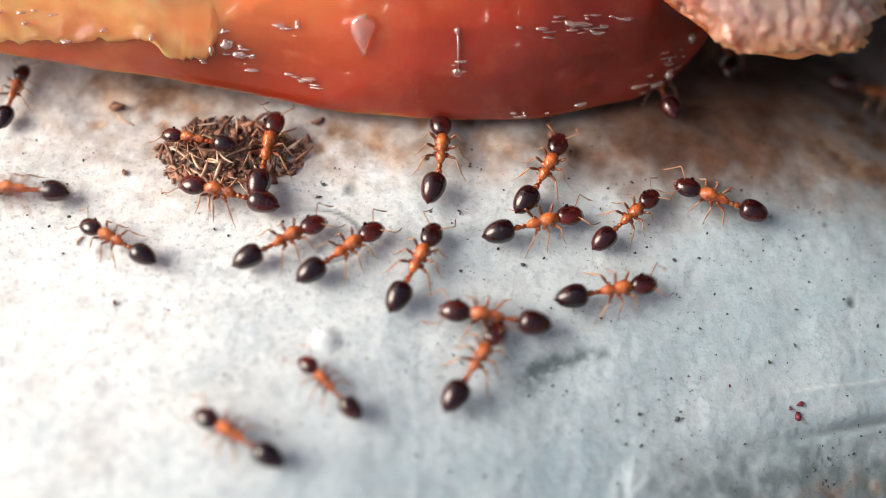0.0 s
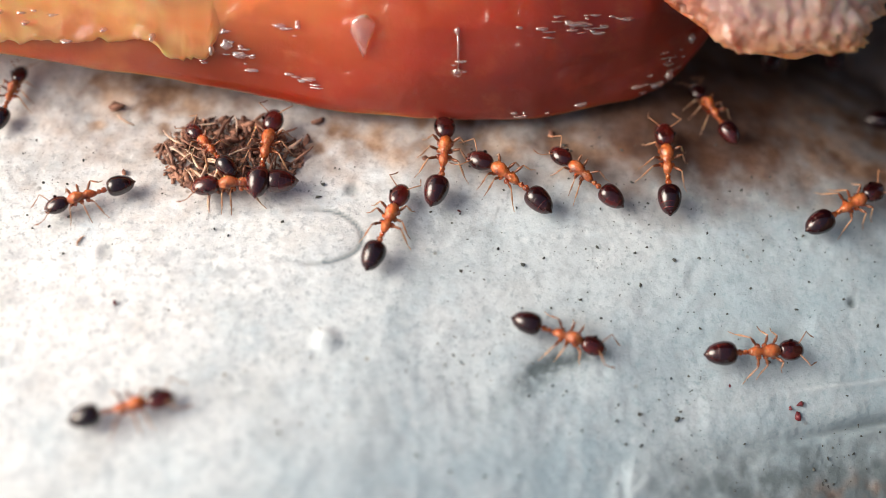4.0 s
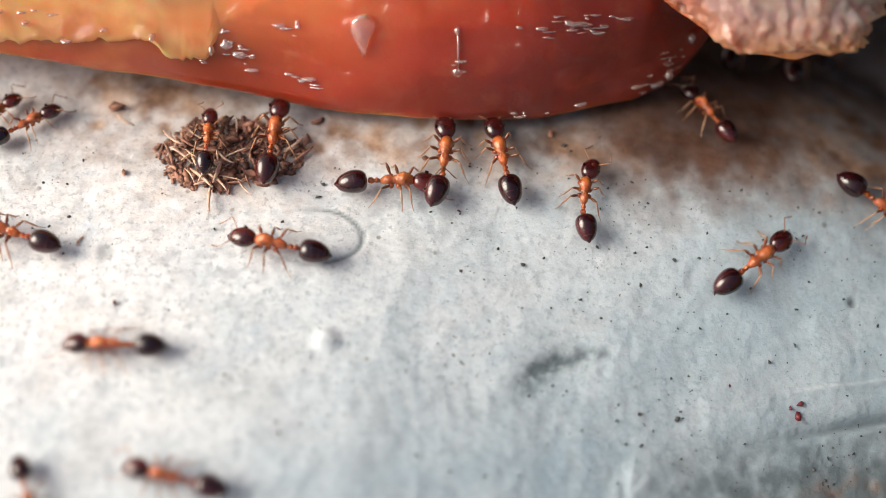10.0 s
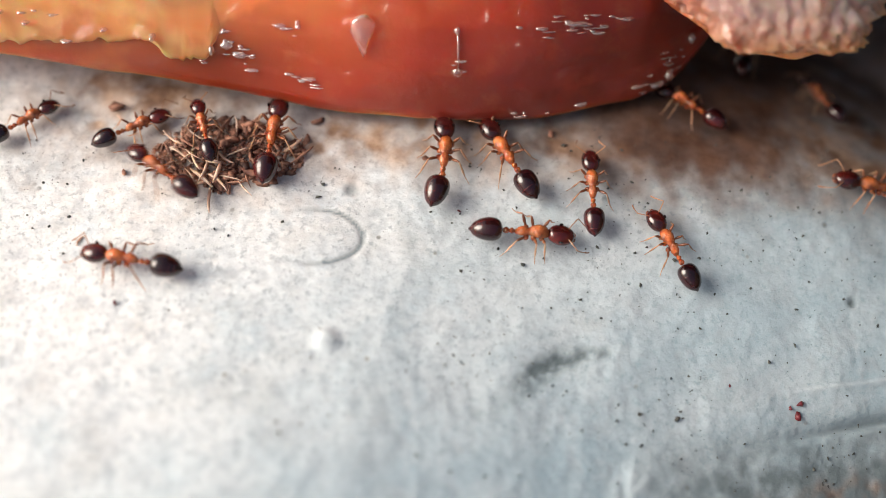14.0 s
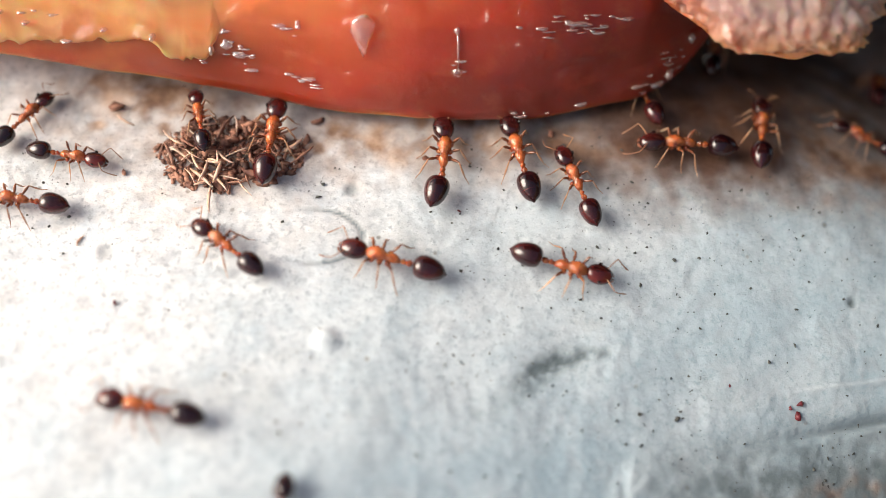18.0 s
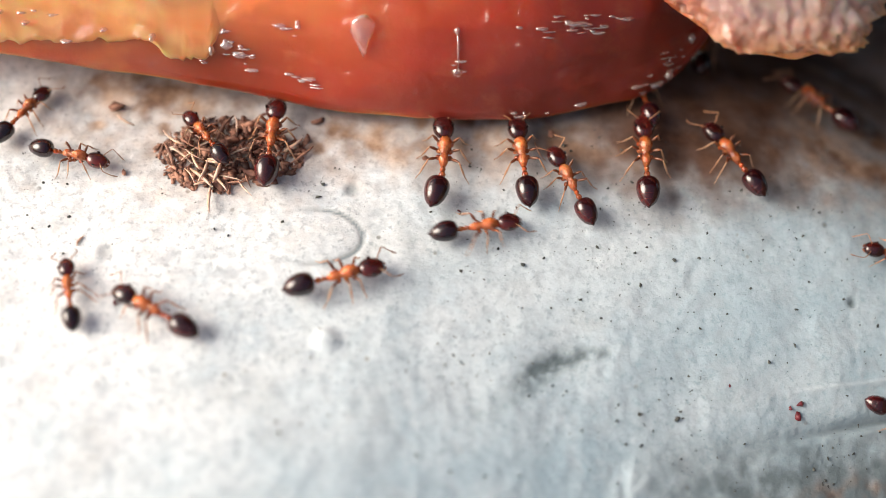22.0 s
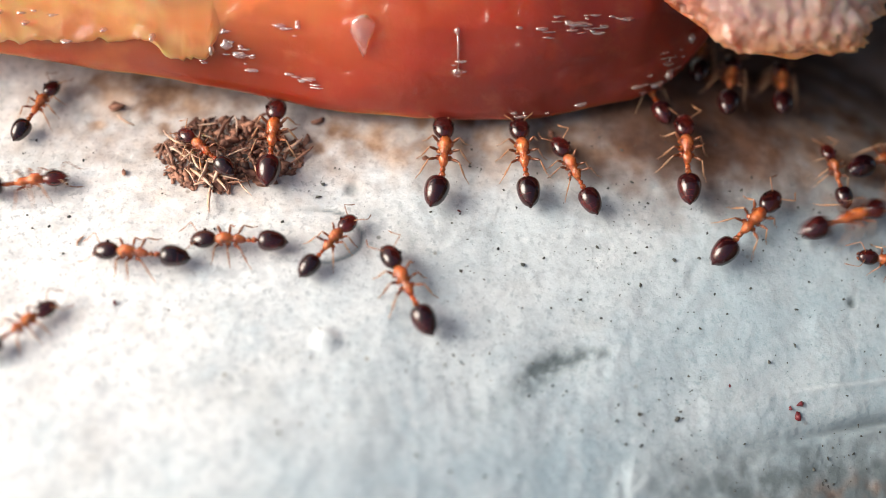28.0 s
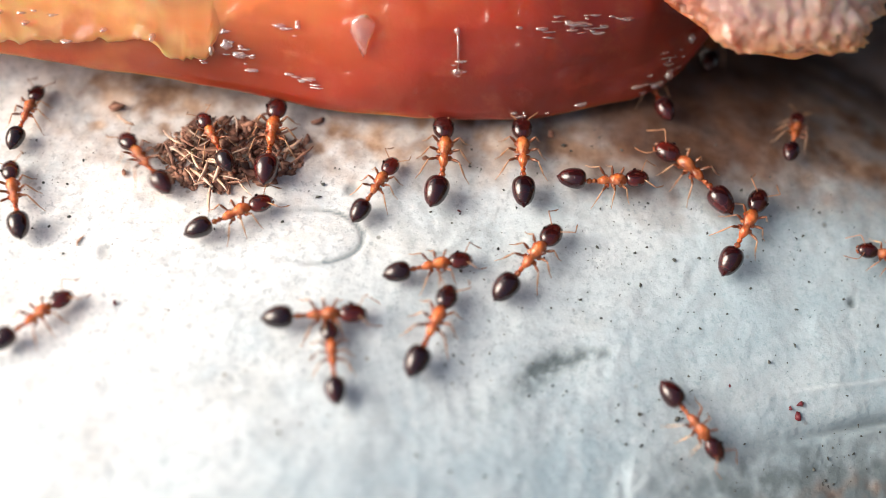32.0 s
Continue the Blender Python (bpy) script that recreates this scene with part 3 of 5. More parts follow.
# single crumbs that lie apart
LOOSE = ((-12.72, 3.50, 0.16, M_CRUMB), (-4.91, 2.40, 0.12, M_GRIT), (14.00, -4.82, 0.16, M_RED), (13.89, -5.29, 0.17, M_RED), (13.58, -5.02, 0.1, M_RED),
         (-12.31, -2.33, 0.09, M_RED), (0.63, 1.93, 0.09, M_RED), (-14.60, 1.46, 0.08, M_GRIT), (-6.26, 1.25, 0.08, M_GRIT), (3.10, -0.24, 0.1, M_GRIT),
         (9.17, 0.30, 0.1, M_GRIT), (7.74, -0.77, 0.09, M_GRIT), (0.69, -0.65, 0.09, M_GRIT), (5.33, -1.52, 0.08, M_GRIT), (7.47, -5.73, 0.11, M_GRIT),
         (8.94, -5.80, 0.1, M_GRIT), (11.12, -4.37, 0.08, M_RED), (12.81, -3.35, 0.1, M_GRIT), (-4.76, 2.99, 0.1, M_GRIT), (4.90, 5.03, 0.09, M_GRIT),
         (-0.70, 4.26, 0.12, M_CRUMB), (10.06, -2.30, 0.07, M_GRIT), (14.06, -1.27, 0.09, M_GRIT), (12.22, -0.59, 0.08, M_GRIT), (13.91, -2.64, 0.08, M_GRIT),
         (-5.10, 6.01, 0.24, M_CRUMB), (-5.55, 5.02, 0.3, M_CRUMB), (-13.40, 6.70, 0.3, M_CRUMB), (4.40, 5.57, 0.2, M_CRUMB))
for x, y, r, mat in LOOSE:
    bm = bmesh.new()
    chip(bm, 0, 0, r * 0.4, r * 0.85, rng, 1.25)
    c = part("crumb", bm, mat, None)
    c.location = Vector((x, y, ground_z(x, y))) * MM
    tagged(c, "small reddish crumb lying on the stone" if mat is M_RED else "small dark crumb lying on the stone", "crumb", "loose crumbs")
for x, y, a, l in ((-13.00, 6.05, 2.6, 0.9), (-14.00, 0.36, 1.2, 0.5)):
    bm = bmesh.new()
    tube(bm, [(-l / 2, 0, 0.05), (-l / 5, 0.05, 0.07), (l / 5, 0.02, 0.06), (l / 2, -0.05, 0.05)], [0.02, 0.05, 0.045, 0.015], 5)
    c = part("plant_fibre", bm, M_FIBRE, None)
    c.matrix_world = Matrix.Translation(Vector((x, y, ground_z(x, y))) * MM) @ Matrix.Rotation(a, 4, "Z")
    tagged(c, "thin pale plant fibre lying on the stone", "fibre", "loose fibres")

bm = bmesh.new()
n = 0
while n < 800:
    x, y = rng.uniform(-18, 18), rng.uniform(-9, 6)
    if noise.noise(Vector((x * 0.35, y * 0.35, 3))) + 0.35 * (x > 0) + 0.25 * (0 < y < 4) < rng.uniform(0.0, 0.75):
        continue
    n += 1
    chip(bm, x, y, ground_z(x, y) + 0.015, 0.016 + 0.045 * rng.random() ** 3, rng, 1.3)
tagged(part("grit", bm, M_GRIT, None), "fine dark grit scattered over the stone", "grit", kind="stuff")

# ---- ants ----
def chitin(name, low, high, rough, sss, coat, radius, relief=0.15, deep=0.00002, grain=900, glow=(1.45, 1.4, 1.3)):
    m, nt, b = material(name)
    co = coords(nt)
    rnd = nt.nodes.new("ShaderNodeObjectInfo").outputs["Random"]
    tone = ramp(nt, noise_at(nt, grain, 3, 0.5, co), [(0.35, low), (0.68, high)])
    warm = mix(nt, 1.0, tone, glow, "MULTIPLY")
    nt.links.new(mix(nt, ramp(nt, rnd, [(0.3, (0,) * 3), (1.0, (1,) * 3)]), tone, warm), b.inputs["Base Color"])
    b.inputs["Roughness"].default_value = rough
    b.inputs["Subsurface Weight"].default_value = sss
    b.inputs["Subsurface Radius"].default_value = radius
    b.inputs["Subsurface Scale"].default_value = 1.0
    b.inputs["IOR"].default_value = 1.62
    b.inputs["Specular IOR Level"].default_value = 0.06
    b.inputs["Coat Weight"].default_value = coat
    b.inputs["Coat IOR"].default_value = 1.62
    b.inputs["Coat Roughness"].default_value = 0.025
    bump(nt, b, noise_at(nt, 4500, 3, 0.6, co), relief, deep)
    return m


M_DARK = chitin("black_brown_chitin", (0.007, 0.0015, 0.003), (0.032, 0.005, 0.007), 0.25, 0.0, 1.0, (0.0003, 0.00008, 0.00004), glow=(2.6, 1.9, 1.4))
M_HEAD = chitin("red_brown_chitin", (0.013, 0.002, 0.003), (0.075, 0.010, 0.008), 0.25, 0.0, 1.0, (0.0003, 0.00008, 0.00004), glow=(2.2, 1.8, 1.4))
M_AMBER = chitin("amber_chitin", (0.13, 0.025, 0.010), (0.52, 0.15, 0.042), 0.16, 0.6, 0.9, (0.0004, 0.00012, 0.00004), 1.0, 0.00010, 2600)
M_FEMUR = chitin("brown_chitin", (0.10, 0.030, 0.016), (0.30, 0.12, 0.06), 0.22, 0.0, 0.6, (0.0003, 0.0001, 0.00005))
M_FEELER = chitin("amber_feeler", (0.24, 0.10, 0.05), (0.46, 0.25, 0.14), 0.3, 0.0, 0.5, (0.0003, 0.0001, 0.00005))
M_LEG = chitin("pale_amber_chitin", (0.28, 0.14, 0.08), (0.55, 0.35, 0.23), 0.3, 0.3, 0.3, (0.0003, 0.00015, 0.0001))
M_EYE = plain("black_eye", (0.004, 0.004, 0.005), (0.01, 0.008, 0.008), 0.12, 9000)
LEG_ROOTS = {}


def make_ant():
    """One worker, 4 mm long, facing +x, its feet on z = 0."""
    ant = new("ant")
    # thorax: two humps and a sloping rear
    bm = bmesh.new()
    body(bm, [(0.88, 0.66, 0.10, 0.10), (0.79, 0.69, 0.19, 0.17), (0.66, 0.73, 0.25, 0.23), (0.50, 0.76, 0.28, 0.27), (0.34, 0.76, 0.24, 0.25), (0.18, 0.72, 0.17, 0.18),
              (0.06, 0.70, 0.15, 0.16), (-0.06, 0.72, 0.19, 0.20), (-0.20, 0.71, 0.18, 0.19), (-0.32, 0.66, 0.13, 0.14), (-0.40, 0.62, 0.08, 0.09)])
    part("thorax", bm, M_AMBER, ant, "glossy amber thorax")
    bm = bmesh.new()
    body(bm, [(-0.36, 0.62, 0.05, 0.05), (-0.44, 0.64, 0.07, 0.08), (-0.52, 0.68, 0.11, 0.14), (-0.59, 0.65, 0.08, 0.10), (-0.63, 0.63, 0.05, 0.06)], 10)
    part("petiole", bm, M_AMBER, ant)
    bm = bmesh.new()
    body(bm, [(-0.60, 0.63, 0.05, 0.05), (-0.66, 0.66, 0.10, 0.11), (-0.74, 0.67, 0.13, 0.13), (-0.82, 0.67, 0.10, 0.10), (-0.86, 0.67, 0.06, 0.06)], 10)
    part("postpetiole", bm, M_AMBER, ant)
    # gaster: heart-shaped, pointed behind; its origin lies at the waist
    bm = bmesh.new()
    def girth(s):
        return 0.47 * math.sqrt(max(0.0, 1 - (2 * s ** 0.78 - 1) ** 2)) ** 0.9 * (1 - 0.12 * s) + 0.012

    rows = []
    for i in range(17):
        s = 0.5 - 0.5 * math.cos(math.pi * i / 16)
        s *= 0.955
        rows.append((-0.20 - 1.18 * s, 0.04 * math.sin(math.pi * s) - 0.06 * s, girth(s), girth(s) * 0.9))
    rows += [(-1.38, -0.06, 0.09, 0.08), (-1.45, -0.07, 0.03, 0.03)]
    body(bm, rows, 18)
    gaster = part("gaster", bm, M_DARK, ant, "shiny black-brown pointed gaster")
    gaster.location = Vector((-0.68, 0, 0.68)) * MM
    for s in (0.45, 0.68, 0.84):
        x, z, r = -0.20 - 1.18 * s, 0.04 * math.sin(math.pi * s) - 0.06 * s, girth(s) * 1.004
        bm = bmesh.new()
        body(bm, [(x - 0.014, z, r * 0.985, r * 0.886), (x, z, r, r * 0.90), (x + 0.014, z, r * 0.985, r * 0.886)], 18)
        part("segment_edge", bm, M_HEAD, gaster)
    # head: rounded square, its origin lies at the neck
    bm = bmesh.new()
    rows = []
    for i in range(12):
        s = i / 11
        a = math.pi * (0.04 + 0.92 * s)
        r = math.sin(a) ** 0.42
        rows.append((0.04 + 0.98 * s, -0.02 - 0.10 * s, 0.415 * r * (1 - 0.06 * s), 0.33 * r * (1 - 0.15 * s)))
    body(bm, rows, 16)
    head = part("head", bm, M_HEAD, ant, "shiny dark red-brown head")
    head.location = Vector((0.80, 0, 0.68)) * MM
    for sy in (-1, 1):
        bm = bmesh.new()
        bmesh.ops.create_icosphere(bm, subdivisions=2, radius=1.0)
        for v in bm.verts:
            v.co = Vector((0.50 + 0.08 * v.co.x, sy * (0.365 + 0.035 * v.co.y * sy), 0.10 + 0.07 * v.co.z)) * MM
        part("eye", bm, M_EYE, head, "black eye")
        bm = bmesh.new()
        tube(bm, [(0.84, sy * 0.16, -0.16), (0.96, sy * 0.18, -0.18), (1.05, sy * 0.11, -0.20), (1.09, sy * 0.03, -0.21)], [0.06, 0.07, 0.05, 0.02], 6)
        part("mandible", bm, M_FEMUR, head, "red-brown jaw")
        bm = bmesh.new()
        tube(bm, [(0, 0, 0), (0.12, sy * 0.18, 0.08), (0.30, sy * 0.42, 0.12), (0.38, sy * 0.50, 0.08), (0.52, sy * 0.46, -0.10), (0.70, sy * 0.40, -0.28), (0.80, sy * 0.36, -0.36), (0.92, sy * 0.32, -0.42)],
             [0.020, 0.021, 0.023, 0.020, 0.018, 0.023, 0.032, 0.012], 6)
        antenna = part("antenna", bm, M_FEELER, head, "thin elbowed amber antenna")
        antenna.location = Vector((0.74, sy * 0.14, 0.06)) * MM
    # legs
    k = 0
    for rx, fx, reach in ((0.60, 1.02, 0.88), (0.30, 0.22, 1.02), (0.02, -0.68, 1.02)):
        for sy in (-1, 1):
            root = Vector((rx, sy * 0.17, 0.58))
            foot = Vector((fx, sy * reach, 0.03)) - root
            knee = Vector((foot.x * 0.42, foot.y * 0.46, 0.30))
            ankle = Vector((foot.x * 0.78, foot.y * 0.80, foot.z + 0.18))
            hip = knee * 0.16 + Vector((0, 0, 0.02))
            bm = bmesh.new()
            tube(bm, [(0, 0, 0), hip, knee * 0.4, knee * 0.62 + Vector((0, 0, 0.012)), knee * 0.85, knee], [0.042, 0.030, 0.054, 0.064, 0.046, 0.026], 7)
            bt = bmesh.new()
            tube(bt, [knee, knee + (ankle - knee) * 0.2, knee + (ankle - knee) * 0.6, ankle], [0.026, 0.030, 0.042, 0.020], 6)
            bs = bmesh.new()
            tube(bs, [ankle, ankle + (foot - ankle) * 0.35 + Vector((0, 0, 0.01)), ankle + (foot - ankle) * 0.7, foot], [0.020, 0.017, 0.016, 0.012], 5)
            bc = bmesh.new()
            bmesh.ops.create_icosphere(bc, subdivisions=2, radius=1.0, matrix=Matrix.Translation(Vector((rx - 0.01, sy * 0.19, 0.6)) * MM) @ Matrix.Diagonal((0.11 * MM, 0.13 * MM, 0.12 * MM, 1)))
            part("coxa", bc, M_AMBER, ant)
            leg = part("leg", bm, M_FEMUR, ant, "brown club-shaped thigh with a pale amber shin")
            leg.location = root * MM
            part("shin", bt, M_LEG, leg, "pale amber shin")
            part("foot", bs, M_LEG, leg)
    return tagged(ant, "small ant, shiny black head and gaster, amber thorax", "ant", "foraging ants")


ANT = make_ant()
def stand(x, y, heading, lift=0.0, pitch=0.0):
    """Pose of an ant: place of its middle in mm, the way it faces in degrees, height over the stone, nose up in degrees."""
    up = Vector((ground_z(x - 0.5, y) - ground_z(x + 0.5, y), ground_z(x, y - 0.5) - ground_z(x, y + 0.5), 1.0))
    lean = Vector((0, 0, 1)).rotation_difference(up).to_matrix().to_4x4()
    return Matrix.Translation(Vector((x, y, ground_z(x, y) + lift)) * MM) @ lean @ pose(0, 0, 0, 0, 0, heading) @ pose(0, 0, 0, 0, -pitch, 0)


def turned(part_ob, yaw, pitch=0.0):
    """A part's pose in its ant's space, turned about its joint."""
    return Matrix.Translation(REST[part_ob.name.split(".")[0]]) @ pose(0, 0, 0, 0, -pitch, yaw)


REST = {"gaster": Vector((-0.68, 0, 0.68)) * MM, "head": Vector((0.80, 0, 0.68)) * MM}


ANTS = [ANT] + [copy_thing(ANT, Matrix()) for _ in range(88 - 1)]


for i, words in ((0, "small black and amber ant feeding at the fruit above the crumbs"), (2, "small black and amber ant climbing over the pile of crumbs"),
                 (3, "small black and amber ant feeding at the fruit's wet edge"), (4, "small black and amber ant feeding at the fruit's wet edge"),
                 (6, "small black and amber ant standing on stone near the fruit")):
    tagged(ANTS[i], words, "ant", "foraging ants")


def ant_parts(ant):
    kids = list(ant.children)
    return ([c for c in kids if c.name.startswith("gaster")][0], [c for c in kids if c.name.startswith("head")][0], [c for c in kids if c.name.startswith("leg")])


def stroll(number, size, rows):
    """Key one ant. Rows: seconds, x, y in mm, heading, then height, yaw of the gaster and yaw of the head where they are not 0."""
    ant = ANTS[number]
    ant.scale = (size, size, size)
    gaster, head, legs = ant_parts(ant)
    rows = [(*r, *(0,) * (7 - len(r))) for r in rows]
    walk(ant, [(t, stand(x, y, h, z)) for t, x, y, h, z, g, n in rows])
    if any(abs(r[5]) > 5 or abs(r[6]) > 5 for r in rows):
        walk(gaster, [(r[0], turned(gaster, r[5])) for r in rows])
        walk(head, [(r[0], turned(head, r[6])) for r in rows])
    # tripod gait while the ant runs
    keys = [[(0.0, 0.0)] for _ in legs]
    swing = 0
    for a, b in zip(rows, rows[1:]):
        way = math.hypot(b[1] - a[1], b[2] - a[2]) + abs(b[3] - a[3]) * 0.015
        steps = min(int(way / 1.3), int((b[0] - a[0]) * 7))
        for k in range(steps):
            t = a[0] + (b[0] - a[0]) * (k + 0.5) / steps
            swing ^= 1
            for i in range(6):
                keys[i].append((t, 15.0 if (i % 2 ^ (i // 2) % 2) == swing else -15.0))
    if swing or len(keys[0]) > 1:
        for leg, ks in zip(legs, keys):
            side = 1 if leg.location.y > 0 else -1
            base = Matrix.Translation(leg.location)
            ks.append((32.0, 0.0))
            walk(leg, [(t, base @ pose(0, 0, 0, 0, 0, side * a)) for t, a in ks if t < 32 or a == 0])


def motions():
    stroll(0, 1.07, [(0, -6.96, 4, 82, 0.15), (3.5, -7, 4, 82, 0.15), (5.5, -6.97, 4.66, 87, 0.15), (7, -6.9, 4.7, 86, 0.15), (9, -6.88, 4.69, 89, 0.15), (9.5, -6.82, 4.55, 86, 0.15), (10, -6.75, 4.73, 84, 0.15), (14.5, -6.81, 4.75, 84, 0.15), (18, -6.84, 4.73, 85, 0.15), (20, -6.83, 4.69, 86, 0.15), (25.5, -6.8, 4.65, 87, 0.15), (28, -6.78, 4.65, 88, 0.15), (32, -6.82, 4.71, 86, 0.15)])
    stroll(1, 1.05, [(0, -8.44, 2.16, 164), (0.5, -8.45, 2.42, 186), (1, -8.27, 2.35, 187), (2, -8.37, 2.44, 197), (2.5, -8.23, 2.32, 188), (3, -8.33, 2.6, 206), (3.5, -8.29, 2.56, 209), (4.5, -7.2, 2.67, 133), (5.5, -6.11, 2.8, 56, 0, -16, 20), (6, -5.53, 3.24, 57, 0, -14, 18), (6.5, -5.12, 3.66, 57, 0, -17, 19), (7, -4.67, 3.32, 25, 0, 3, -4), (7.5, -2.82, 3.67, 30, 0, -2, 2), (8, -2.27, 3.52, 27, 0, -6, 7), (8.5, -2.11, 3.33, 25, 0, -3, 4), (9, -1.53, 3.49, 34, 0, -11, 15), (9.5, -1.77, 3.43, 37, 0, -10, 21), (10, -2.07, 2.84, 2, 0, 5, -8), (10.5, -0.36, 1.72, -1, 0, -2, 2), (11, -0.01, 2.13, 26, 0, -2, 4), (11.5, -0.19, 2.01, 28, 0, 6, -11), (12, -0.13, 1.89, 25, 0, 6, -11), (12.5, 1.14, 2.11, 37, 0, -7, 9), (13, 1.28, 2.27, 30, 0, -6, 9), (13.5, 1.72, 1.83, 3, 0, 11, -12), (14, 3.15, 0.88, -2, 0, 1, -2), (14.5, 3.04, 0.95, 2, 0, -1, 2), (16.5, 3.17, 1.15, 7, 0, -2, 3), (17, 3.27, 1.13, 6, 0, -6, 6), (17.5, 3.21, 0.73, -16, 0, 12, -15), (18, 4.61, -0.41, -13, 0, -4, 5), (18.5, 6.36, -0.89, -8, 0, -5, 7), (19, 6.1, -0.39, 6), (19.5, 6.28, 0.29, 32, 0, -10, 14), (20, 7.15, 1.84, 81, 0, -7, 10), (20.5, 7.56, 2.91, 90), (21, 7.91, 3.57, 86), (21.5, 8.07, 3.97, 92), (22, 8.08, 4.27, 90), (22.5, 7.88, 3.91, 84), (23, 7.87, 2.94, 83), (23.5, 7.67, 2.97, 88), (24, 7.76, 3.16, 91), (24.5, 7.74, 3.21, 97), (25, 8.08, 2.7, 77), (25.5, 8.16, 2.43, 72), (27.5, 9.51, 4, 82), (28, 9.75, 4.44, 89), (28.5, 10.01, 4.64, 80), (29, 9.93, 4.41, 94), (30, 9.94, 4.33, 93), (30.5, 9.69, 4.65, 102), (31, 9.43, 4.28, 115, 0, -5, 11), (31.5, 8.97, 4.72, 125, 0, -6, 7), (32, 10.02, 3.69, 135, 0, -8, 11)])
    stroll(2, 0.80, [(0, -9.74, 4.47, 168, 0.45), (0.5, -9.37, 4.46, 173, 0.45), (1, -9.44, 4.48, 171, 0.45), (2, -9.34, 4.46, 174, 0.45), (2.5, -9.52, 4.55, 187, 0.45), (3, -9.63, 4.36, 179, 0.45), (3.5, -9.39, 4.1, 156, 0.45), (5.5, -9.09, 4.04, 86, 0.45), (7, -9.35, 4.28, 99, 0.45), (8, -9.19, 4.35, 92, 0.45), (9, -9.29, 4.39, 94, 0.45), (10, -9.34, 4.54, 90, 0.45), (11, -9.59, 4.49, 106, 0.45), (12, -9.79, 4.85, 117, 0.45), (12.5, -9.5, 5.05, 108, 0.4), (13, -9.41, 5.21, 108, 0.4), (14, -9.57, 5.1, 107, 0.4), (14.5, -9.41, 5.16, 99, 0.4), (16.5, -9.93, 5.61, 104, 0.35), (18, -9.79, 5.62, 103, 0.35), (20.5, -9.87, 5.65, 105, 0.35), (21, -9.79, 5.36, 118, 0.35), (21.5, -9.42, 5.05, 122, 0.4), (22, -9.46, 4.71, 128, 0.4), (22.5, -9.16, 4, 122, 0.45), (23, -9.33, 3.82, 132, 0.45), (25.5, -9.25, 3.93, 131, 0.45), (28, -9.4, 3.96, 138, 0.45), (30, -9.38, 4.08, 135, 0.45), (31, -9.37, 4.04, 138, 0.45), (31.5, -9.32, 4.26, 137, 0.45), (32, -9.07, 4.47, 118, 0.45)])
    stroll(3, 1.08, [(0, -0.11, 4.07, 85, 0, -12, 14), (1.5, -0.09, 4.06, 84, 0, -11, 14), (2, -0.03, 4, 84, 0, -10, 12), (9, 0.03, 3.93, 84, 0, -11, 13), (11, 0.04, 3.96, 84, 0, -11, 13), (17, 0.01, 3.93, 85, 0, -12, 15), (32, 0.01, 3.93, 85, 0, -12, 15)])
    stroll(4, 1.04, [(0, 4.01, 3.47, 62, 0, -8, 10), (0.5, 3.98, 3.44, 53, 0, 1, -1), (1, 4.01, 3.37, 34, 0, 12, -18), (1.5, 4.46, 3.54, 34, 0, 3, -4), (2, 3.51, 3.12, 82, 0, -15, 21), (2.5, 3.16, 3.02, 130, 0, -13, 21), (3, 2.62, 2.98, 150, 0, -10, 13), (3.5, 2.62, 3.16, 147, 0, -9, 12), (5.5, 2.54, 3.17, 126, 0, -3, 4), (6, 2.65, 3.44, 119), (6.5, 2.4, 3.15, 131, 0, -5, 8), (7, 2.31, 3.33, 132, 0, -1, 1), (7.5, 2.07, 3.08, 140, 0, -6, 6), (8, 2.4, 3.3, 114, 0, 12, -14), (8.5, 2.65, 3.42, 111, 0, 5, -5), (9, 2.75, 3.63, 96), (9.5, 2.52, 3.77, 98), (10, 2.32, 4.07, 102), (10.5, 2.3, 4.03, 104), (11, 2.3, 4.04, 108), (12, 2.48, 4.09, 111), (12.5, 2.7, 4.17, 115), (13, 2.55, 4.14, 121, 0, 5, -6), (14, 2.54, 4.13, 120, 0, 1, -2), (14.5, 2.63, 4.09, 118, 0, 3, -4), (16.5, 2.59, 4.15, 119, 0, -2, 3), (17, 2.87, 4.14, 112), (17.5, 2.99, 4.21, 105), (19, 3.03, 4.16, 104), (20, 3.12, 4.1, 99), (21, 3.13, 4.07, 96), (25.5, 3.12, 4.03, 99), (28, 3.18, 4.03, 96), (29, 3.12, 4.04, 90), (32, 3.14, 4.06, 90)])
